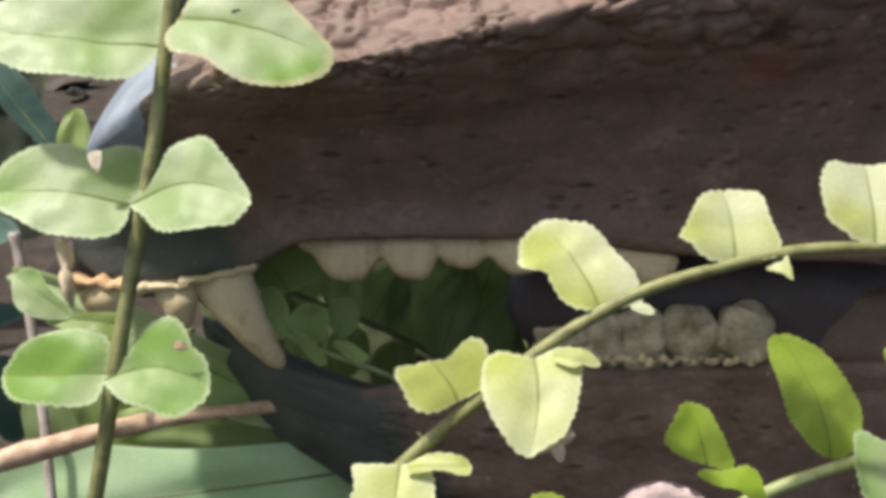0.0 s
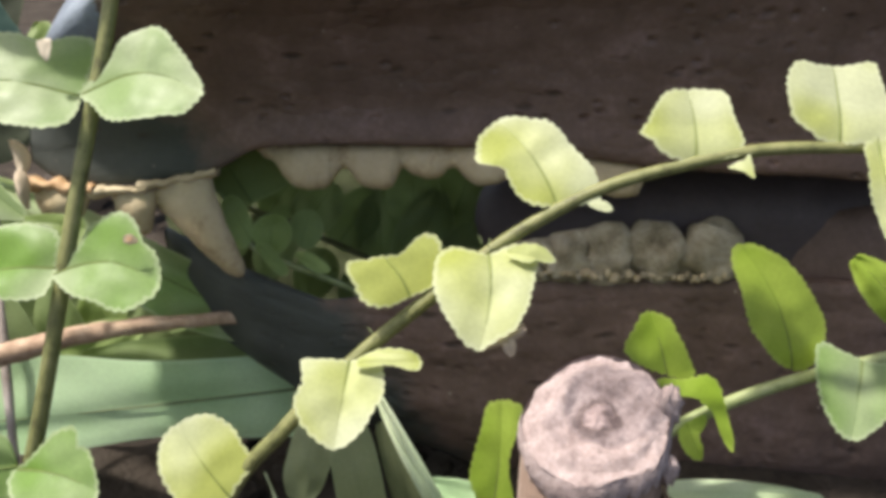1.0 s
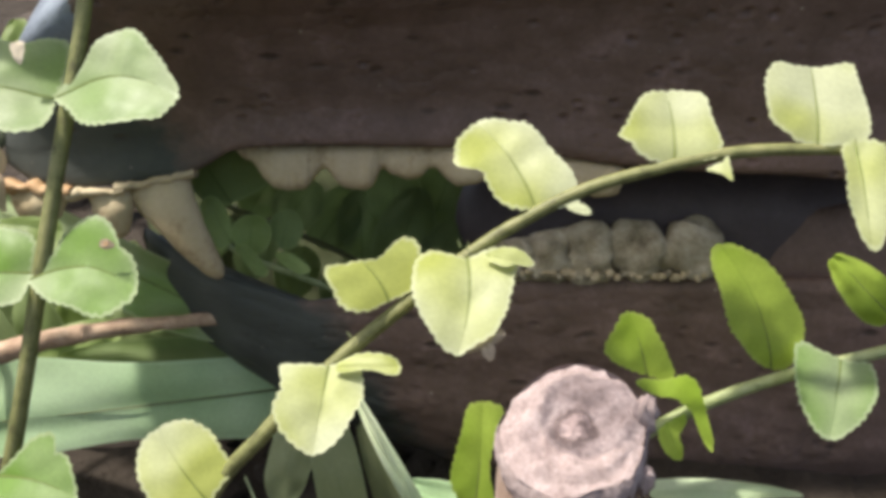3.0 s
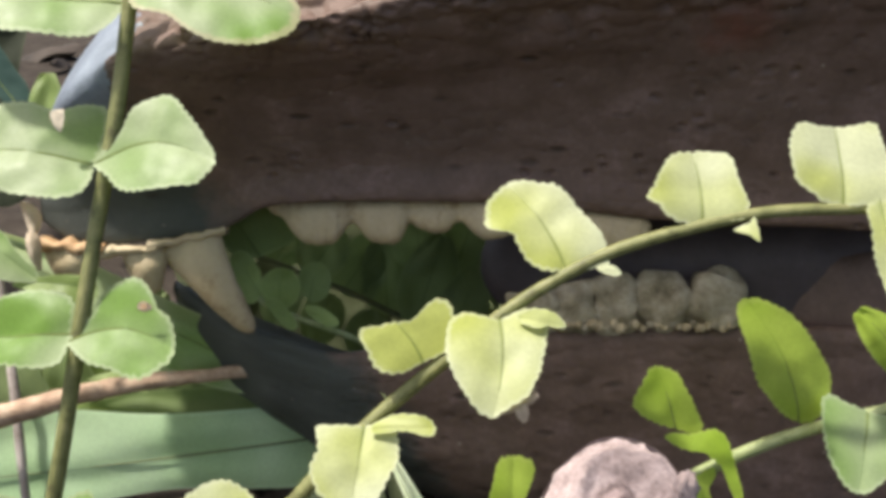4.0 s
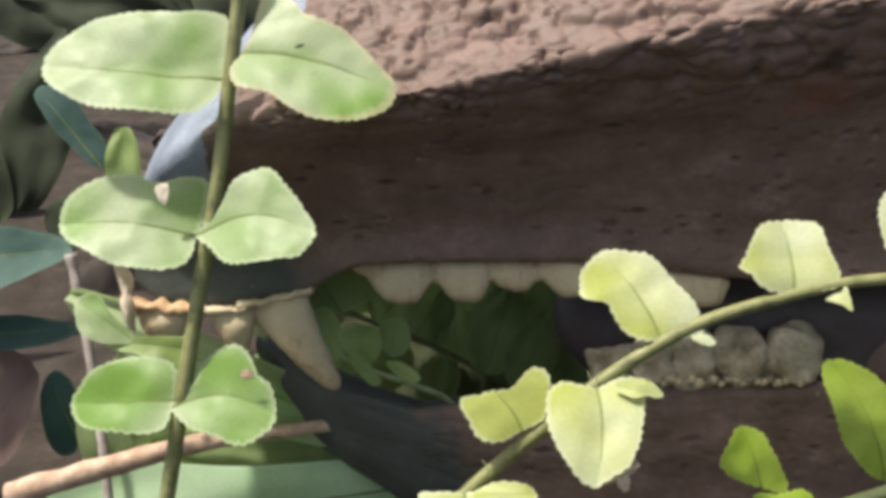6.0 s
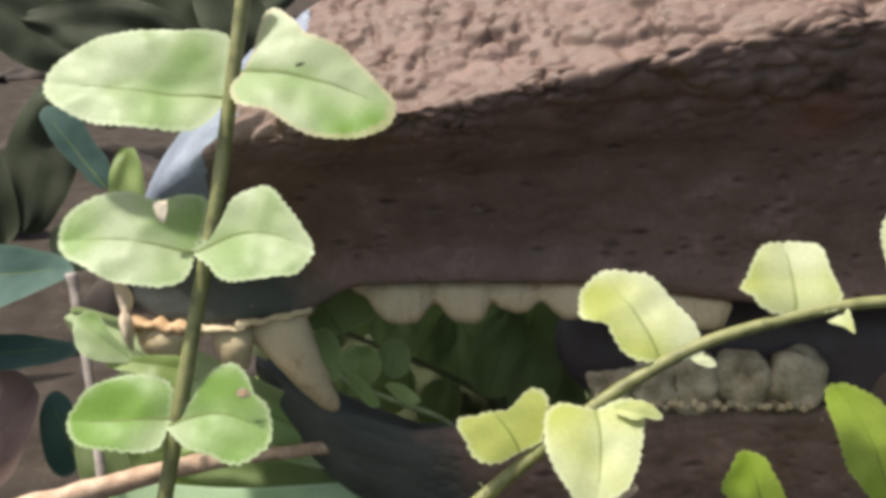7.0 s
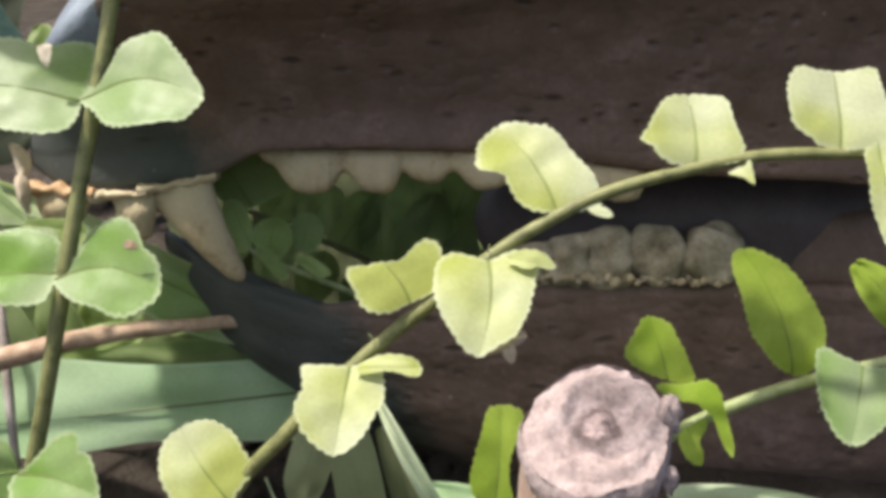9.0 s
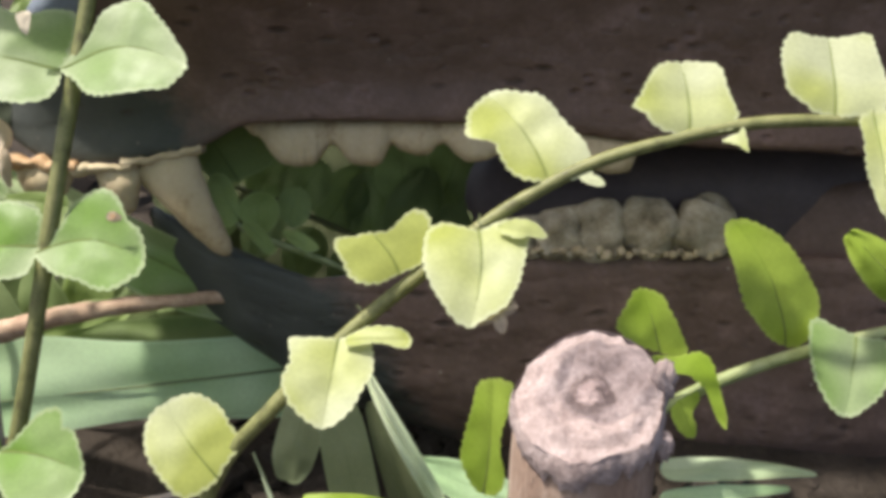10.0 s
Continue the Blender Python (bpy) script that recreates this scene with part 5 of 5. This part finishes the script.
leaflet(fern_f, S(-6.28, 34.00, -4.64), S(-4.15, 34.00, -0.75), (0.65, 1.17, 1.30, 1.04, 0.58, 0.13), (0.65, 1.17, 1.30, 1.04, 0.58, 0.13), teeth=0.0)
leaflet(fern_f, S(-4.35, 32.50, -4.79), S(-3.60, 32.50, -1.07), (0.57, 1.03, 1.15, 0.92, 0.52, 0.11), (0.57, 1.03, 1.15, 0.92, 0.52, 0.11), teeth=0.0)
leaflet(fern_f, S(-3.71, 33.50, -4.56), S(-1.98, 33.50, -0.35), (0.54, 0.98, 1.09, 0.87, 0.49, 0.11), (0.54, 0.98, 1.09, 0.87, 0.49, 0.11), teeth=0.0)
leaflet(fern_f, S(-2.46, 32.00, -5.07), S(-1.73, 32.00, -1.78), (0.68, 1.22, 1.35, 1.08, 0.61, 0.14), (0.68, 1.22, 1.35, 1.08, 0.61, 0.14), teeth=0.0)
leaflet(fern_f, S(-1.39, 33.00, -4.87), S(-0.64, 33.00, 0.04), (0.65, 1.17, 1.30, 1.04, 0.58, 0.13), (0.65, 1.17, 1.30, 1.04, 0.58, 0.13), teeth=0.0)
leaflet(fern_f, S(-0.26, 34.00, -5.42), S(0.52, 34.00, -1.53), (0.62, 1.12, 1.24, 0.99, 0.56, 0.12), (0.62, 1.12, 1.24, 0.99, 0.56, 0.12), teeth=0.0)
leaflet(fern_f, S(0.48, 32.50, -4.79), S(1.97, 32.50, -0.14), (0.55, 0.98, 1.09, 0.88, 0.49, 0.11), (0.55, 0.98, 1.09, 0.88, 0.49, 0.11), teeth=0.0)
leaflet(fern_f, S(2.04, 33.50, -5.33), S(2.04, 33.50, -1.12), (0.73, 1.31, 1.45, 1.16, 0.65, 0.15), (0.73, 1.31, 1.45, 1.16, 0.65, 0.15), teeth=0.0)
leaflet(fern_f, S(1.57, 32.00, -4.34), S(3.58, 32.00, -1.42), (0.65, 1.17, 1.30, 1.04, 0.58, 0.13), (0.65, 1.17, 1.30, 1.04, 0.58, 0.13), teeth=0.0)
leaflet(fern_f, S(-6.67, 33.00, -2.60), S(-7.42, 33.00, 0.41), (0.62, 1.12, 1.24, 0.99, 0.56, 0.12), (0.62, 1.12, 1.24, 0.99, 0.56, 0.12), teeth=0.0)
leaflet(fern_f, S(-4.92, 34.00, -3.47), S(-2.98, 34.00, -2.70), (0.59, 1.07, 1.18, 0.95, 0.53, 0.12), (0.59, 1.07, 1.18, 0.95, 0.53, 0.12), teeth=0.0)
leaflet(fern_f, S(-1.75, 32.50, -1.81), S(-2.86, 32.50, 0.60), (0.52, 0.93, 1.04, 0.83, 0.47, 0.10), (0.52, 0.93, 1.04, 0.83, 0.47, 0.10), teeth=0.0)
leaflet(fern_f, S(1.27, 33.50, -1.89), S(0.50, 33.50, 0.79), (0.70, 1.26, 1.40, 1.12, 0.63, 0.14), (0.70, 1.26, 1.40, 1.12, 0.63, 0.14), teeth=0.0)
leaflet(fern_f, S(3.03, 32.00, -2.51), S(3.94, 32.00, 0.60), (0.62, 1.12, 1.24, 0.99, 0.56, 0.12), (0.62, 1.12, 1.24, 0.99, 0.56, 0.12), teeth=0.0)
rod("stem", [S(-1.77, 33.00, -1.85), S(-1.02, 33.20, -4.52), S(-0.65, 33.60, -10.35)], 0.2, 0.3, M_STEM_DARK, fern_f)
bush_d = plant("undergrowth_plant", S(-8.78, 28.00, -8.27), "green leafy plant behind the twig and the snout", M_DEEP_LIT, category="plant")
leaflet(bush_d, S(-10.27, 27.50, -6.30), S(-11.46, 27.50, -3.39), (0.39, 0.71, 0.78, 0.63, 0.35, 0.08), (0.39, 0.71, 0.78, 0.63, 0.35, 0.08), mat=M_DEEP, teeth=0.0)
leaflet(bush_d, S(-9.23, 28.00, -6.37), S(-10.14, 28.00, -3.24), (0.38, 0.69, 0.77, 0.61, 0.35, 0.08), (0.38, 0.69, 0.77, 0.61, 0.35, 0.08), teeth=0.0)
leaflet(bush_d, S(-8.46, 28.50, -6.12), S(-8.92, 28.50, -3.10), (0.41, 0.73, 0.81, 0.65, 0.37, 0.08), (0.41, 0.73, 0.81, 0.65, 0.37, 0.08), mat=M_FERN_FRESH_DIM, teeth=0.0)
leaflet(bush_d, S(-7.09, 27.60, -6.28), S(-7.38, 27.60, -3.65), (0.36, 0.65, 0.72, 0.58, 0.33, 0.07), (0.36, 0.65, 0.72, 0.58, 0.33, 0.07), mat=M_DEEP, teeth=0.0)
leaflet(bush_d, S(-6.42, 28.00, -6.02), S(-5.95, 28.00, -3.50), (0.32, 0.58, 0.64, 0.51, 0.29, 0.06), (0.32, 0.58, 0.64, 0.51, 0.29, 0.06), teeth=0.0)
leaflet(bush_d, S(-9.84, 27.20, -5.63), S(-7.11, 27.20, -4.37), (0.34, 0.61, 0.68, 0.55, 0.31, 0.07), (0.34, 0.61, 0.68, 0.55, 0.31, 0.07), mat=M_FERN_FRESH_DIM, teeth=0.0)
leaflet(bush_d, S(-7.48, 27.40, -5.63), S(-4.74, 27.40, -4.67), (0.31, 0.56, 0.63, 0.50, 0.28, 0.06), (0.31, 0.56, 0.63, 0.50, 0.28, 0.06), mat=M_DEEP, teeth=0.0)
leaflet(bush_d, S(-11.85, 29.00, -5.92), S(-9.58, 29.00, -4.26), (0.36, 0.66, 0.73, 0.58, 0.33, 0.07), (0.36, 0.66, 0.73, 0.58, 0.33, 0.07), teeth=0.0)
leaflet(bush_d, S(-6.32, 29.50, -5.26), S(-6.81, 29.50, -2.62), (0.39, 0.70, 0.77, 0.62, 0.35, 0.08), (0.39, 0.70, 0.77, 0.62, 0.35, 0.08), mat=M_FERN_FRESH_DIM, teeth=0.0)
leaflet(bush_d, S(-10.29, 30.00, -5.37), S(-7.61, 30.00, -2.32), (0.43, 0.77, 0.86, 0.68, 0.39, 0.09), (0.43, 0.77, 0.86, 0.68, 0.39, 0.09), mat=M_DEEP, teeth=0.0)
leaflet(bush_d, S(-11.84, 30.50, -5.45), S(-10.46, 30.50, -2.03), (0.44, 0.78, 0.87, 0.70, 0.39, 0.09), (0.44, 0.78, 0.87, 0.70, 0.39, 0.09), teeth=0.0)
rod("stem", [S(-8.81, 28.60, -5.18), S(-8.73, 28.80, -7.15), S(-8.65, 29.00, -11.82)], 0.2, 0.3, M_STEM_DARK, bush_d)
twig = tagged(rod("twig", [S(-12.01, 24.00, -5.52), S(-9.35, 24.00, -4.75), S(-7.02, 24.00, -4.18), S(-4.74, 24.20, -3.91), S(-2.57, 25.00, -3.81)], 0.34, 0.10, M_TWIG, rough=0.3), "thin reddish brown twig lying across the leaves", "twig")
twig_b = tagged(rod("twig", [S(-11.04, 25.50, 0.43), S(-10.87, 25.50, -0.45), S(-10.62, 25.40, -1.60), S(-10.35, 25.30, -3.04), S(-10.04, 25.00, -4.71), S(-9.65, 24.80, -7.65)], 0.14, 0.12, M_PALE_TWIG, rough=0.25), "short upright pinkish dead stalk beside the snout", "twig")
curl = plant("withered_leaflet", S(-8.94, 22.80, 0.21), "pale dried curled leaflet hanging at the snout", M_WITHER, category="leaf")
leaflet(curl, S(-8.91, 22.70, 0.21), S(-8.70, 22.70, -0.63), (0.10, 0.18, 0.21, 0.16, 0.10, 0.04), (0.08, 0.13, 0.16, 0.13, 0.08, 0.04), bend=-0.2, cup=0.8)
leaflet(curl, S(-8.72, 22.60, -0.48), S(-8.46, 22.60, -1.34), (0.10, 0.18, 0.18, 0.13, 0.08, 0.04), (0.08, 0.12, 0.13, 0.10, 0.06, 0.04), bend=0.25, cup=0.9)
# ---- cut stem ----
bm = bmesh.new()
R0, cut = 0.0090, Vector((-0.17, -0.33, 0.93))
top = S(2.80, 12.60, -3.85)
rings = []
for i in range(30):
    f = i / 29
    ringv = []
    for j in range(48):
        a = 2 * math.pi * j / 48
        q = Vector((math.cos(a), math.sin(a), 0))
        r = R0 * (1 + 0.10 * noise.noise(q * 1.6) + (0.05 + 0.07 * f) * noise.noise(Vector((q.x * 6, q.y * 6, f * 2))) * min(1, f * 8) - 0.02 * f - 0.035 * max(0, 1 - f * 20))
        x, y = r * q.x, r * q.y
        zt = -(cut.x * x + cut.y * y) / cut.z
        z = zt * (1 - f) - f * (top.z + 0.01)
        ringv.append(bm.verts.new((top.x + x, top.y + y, top.z + z)))
    rings.append(ringv)
for a, b in zip(rings, rings[1:]):
    for j in range(48):
        bm.faces.new((a[j], b[j], b[(j + 1) % 48], a[(j + 1) % 48]))
stub = thing("cut_plant_stem", Vector((top.x, top.y, 0)), "woody plant stem cut off with a pale slanting end", "stem")
part("bark", bm, M_BARK, stub)
bm = bmesh.new()
prev = None
for i in range(25):
    f = i / 24
    ringv = []
    for j in range(48):
        a = 2 * math.pi * j / 48
        q = Vector((math.cos(a), math.sin(a), 0))
        r = R0 * f * (1 + 0.10 * noise.noise(q * 1.6)) * (1.01 + 0.05 * noise.noise(q * 9) * f)
        x, y = r * q.x, r * q.y
        dome = 0.0008 * noise.noise(Vector((x * 500, y * 500, 0))) + 0.0005 * noise.noise(Vector((x * 1500, y * 1500, 2))) + 0.0005 * math.cos(f * 9)
        ringv.append(bm.verts.new(Vector((top.x + x, top.y + y, top.z - (cut.x * x + cut.y * y) / cut.z)) + cut * (dome + 0.0007)))
    if prev:
        for j in range(48):
            bm.faces.new((prev[j], ringv[j], ringv[(j + 1) % 48], prev[(j + 1) % 48]))
    prev = ringv
k = Nodes("cut_wood")
d = k.co.outputs["Object"]
tone = k.ramp(k.math("ADD", k.math("MULTIPLY", k.noise(260, 5, 0.65), 0.6), k.math("MULTIPLY", k.noise(1500, 4, 0.7), 0.4)), [(0.34, (0.20, 0.155, 0.15)), (0.5, (0.33, 0.268, 0.262)), (0.66, (0.52, 0.44, 0.43))])
e = k.t.nodes.new("ShaderNodeVectorMath")
e.operation = "DISTANCE"
k.put(e.inputs[0], d)
e.inputs[1].default_value = top
wob = k.math("MULTIPLY", k.math("SUBTRACT", k.noise(420, 4, 0.6), 0.5), 0.30)
rad = k.math("ADD", k.math("MULTIPLY", e.outputs["Value"], 90.0), wob)
pith = k.ramp(rad, [(0.14, (1.35, 1.30, 1.28)), (0.21, (0.50, 0.46, 0.45)), (0.30, (0.95, 0.94, 0.94)), (1.0, (1.0, 1.0, 1.0))])
e = k.t.nodes.new("ShaderNodeVectorMath")
e.operation = "DISTANCE"
k.put(e.inputs[0], d)
e.inputs[1].default_value = top + Vector((0.0022, 0.0016, 0.0010))
disc = k.math("ADD", k.math("MULTIPLY", e.outputs["Value"], 100.0), k.math("MULTIPLY", wob, 0.5))
heartwood = k.ramp(disc, [(0.30, (0.68, 0.66, 0.68)), (0.50, (0.80, 0.78, 0.80)), (0.58, (0.62, 0.60, 0.62)), (0.70, (1.12, 1.08, 1.07))])
tone = k.mix(1.0, k.mix(1.0, tone, pith, "MULTIPLY"), heartwood, "MULTIPLY")
M_CUT = k.done(k.principled(tone, 0.85, k.bump(k.noise(900, 5, 0.7), 0.8, 0.0008), 0.2))
part("cut_face", bm, M_CUT, stub, "pale pinkish sawn end")


def splinter(center, size, name, label):
    """A ragged bit of wood on the rim."""
    bm = bmesh.new()
    bmesh.ops.create_icosphere(bm, subdivisions=3, radius=1.0)
    for v in bm.verts:
        n = v.co.copy()
        v.co = center + Vector((n.x * size[0], n.y * size[1], n.z * size[2])) * (1 + 0.45 * noise.noise(n * 2.3 + center * 300) + 0.25 * noise.noise(n * 6 + center * 100))
    part(name, bm, M_CUT, stub, label)


splinter(S(3.66, 12.55, -3.65), (0.0015, 0.0013, 0.0030), "side_splinter", "broken side shoot")
splinter(S(3.62, 12.30, -4.37), (0.0011, 0.0010, 0.0019), "side_splinter", "broken side shoot")
bm = bmesh.new()
rim_rows = []
for i in range(5):
    rim = []
    for j in range(120):
        a = 2 * math.pi * j / 120
        q = Vector((math.cos(a), math.sin(a), 0))
        rag = 0.5 + 0.5 * noise.noise(q * 7) + 0.35 * noise.noise(q * 19)
        r = R0 * (1 + 0.10 * noise.noise(q * 1.6)) * (1.0 + (0.065 + 0.04 * noise.noise(q * 11)) * math.sin(i / 4 * math.pi * 0.8 + 0.3))
        x, y = r * q.x, r * q.y
        rim.append(bm.verts.new((top.x + x, top.y + y, top.z - (cut.x * x + cut.y * y) / cut.z + 0.0006 - i / 4 * (0.0016 + 0.0040 * max(0.0, rag)))))
    rim_rows.append(rim)
for a, b in zip(rim_rows, rim_rows[1:]):
    for j in range(120):
        bm.faces.new((a[j], b[j], b[(j + 1) % 120], a[(j + 1) % 120]))
part("torn_rim", bm, M_CUT, stub, "ragged pale torn bark edge")

# ---- leaf litter on the soil ----
litter = random.Random(5)
kinds = []
for i in range(5):
    ob = plant("dry_leaf", Vector((0, 0, 0)), "dry brown fallen leaf lying on the soil", M_DRY, "leaf litter", "leaf")
    bm = bmesh.new()
    w = [litter.uniform(0.5, 1.1) for _ in range(3)]
    leaf_sheet(bm, Vector((-0.022, 0, 0)), Vector((0.024, 0, 0.002)), (0.2, w[0], w[1], w[2], 0.3, 0.05), (0.2, w[0], w[1], w[2], 0.3, 0.05), bend=0.14, cup=0.5, face=(0, ST, CT), rows=16, cols=4, wave=0.12)
    part("blade", bm, M_DRY, ob)
    kinds.append(ob)
spots = []
while len(spots) < 110:
    x, y = litter.uniform(-0.8, -0.08), litter.uniform(0.12, 1.7)
    if abs(x + 0.02) < 0.10 and y < 0.36:
        continue
    spots.append((x, y))
for i, (x, y) in enumerate(spots):
    m = Matrix.Translation((x, y, ground_height(x, y) + 0.004)) @ Euler((litter.uniform(-0.5, 0.5), litter.uniform(-0.5, 0.5), litter.uniform(0, 6.3))).to_matrix().to_4x4() @ Matrix.Scale(litter.uniform(0.7, 1.5), 4)
    if i < 5:
        kinds[i].matrix_world = m
    else:
        copy_thing(kinds[i % 5], m)

# ---- crumbs of soil, a pale stick ----
crumbs = random.Random(11)
vs, fs = [], []
for i in range(900):
    x, y = crumbs.uniform(-0.05, 0.17), crumbs.uniform(0.11, 0.30)
    r = 0.0012 + 0.0045 * crumbs.random() ** 3
    o = len(vs)
    c = Vector((x, y, ground_height(x, y) + r * 0.4))
    bm = bmesh.new()
    bmesh.ops.create_icosphere(bm, subdivisions=1, radius=r)
    for v in bm.verts:
        w = v.co * (1 + 0.6 * noise.noise(v.co * 400 + c * 90))
        vs.append(c + Vector((w.x * 1.2, w.y, w.z * 0.8)))
    bm.verts.index_update()
    fs += [tuple(o + v.index for v in f.verts) for f in bm.faces]
    bm.free()
me = bpy.data.meshes.new("soil_crumbs")
me.from_pydata(vs, [], fs)
me.materials.append(M_SOIL)
tagged(new("soil_crumbs", me), "loose dark crumbs of soil under the statue", "soil", kind="stuff")
tagged(rod("twig", [S(-7.05, 22.00, -8.62), S(-5.70, 22.00, -8.26), S(-4.52, 22.20, -7.98), S(-3.94, 22.40, -7.96)], 0.12, 0.06, M_PALE_TWIG, rough=0.3), "short pale dead stick on the soil", "twig")
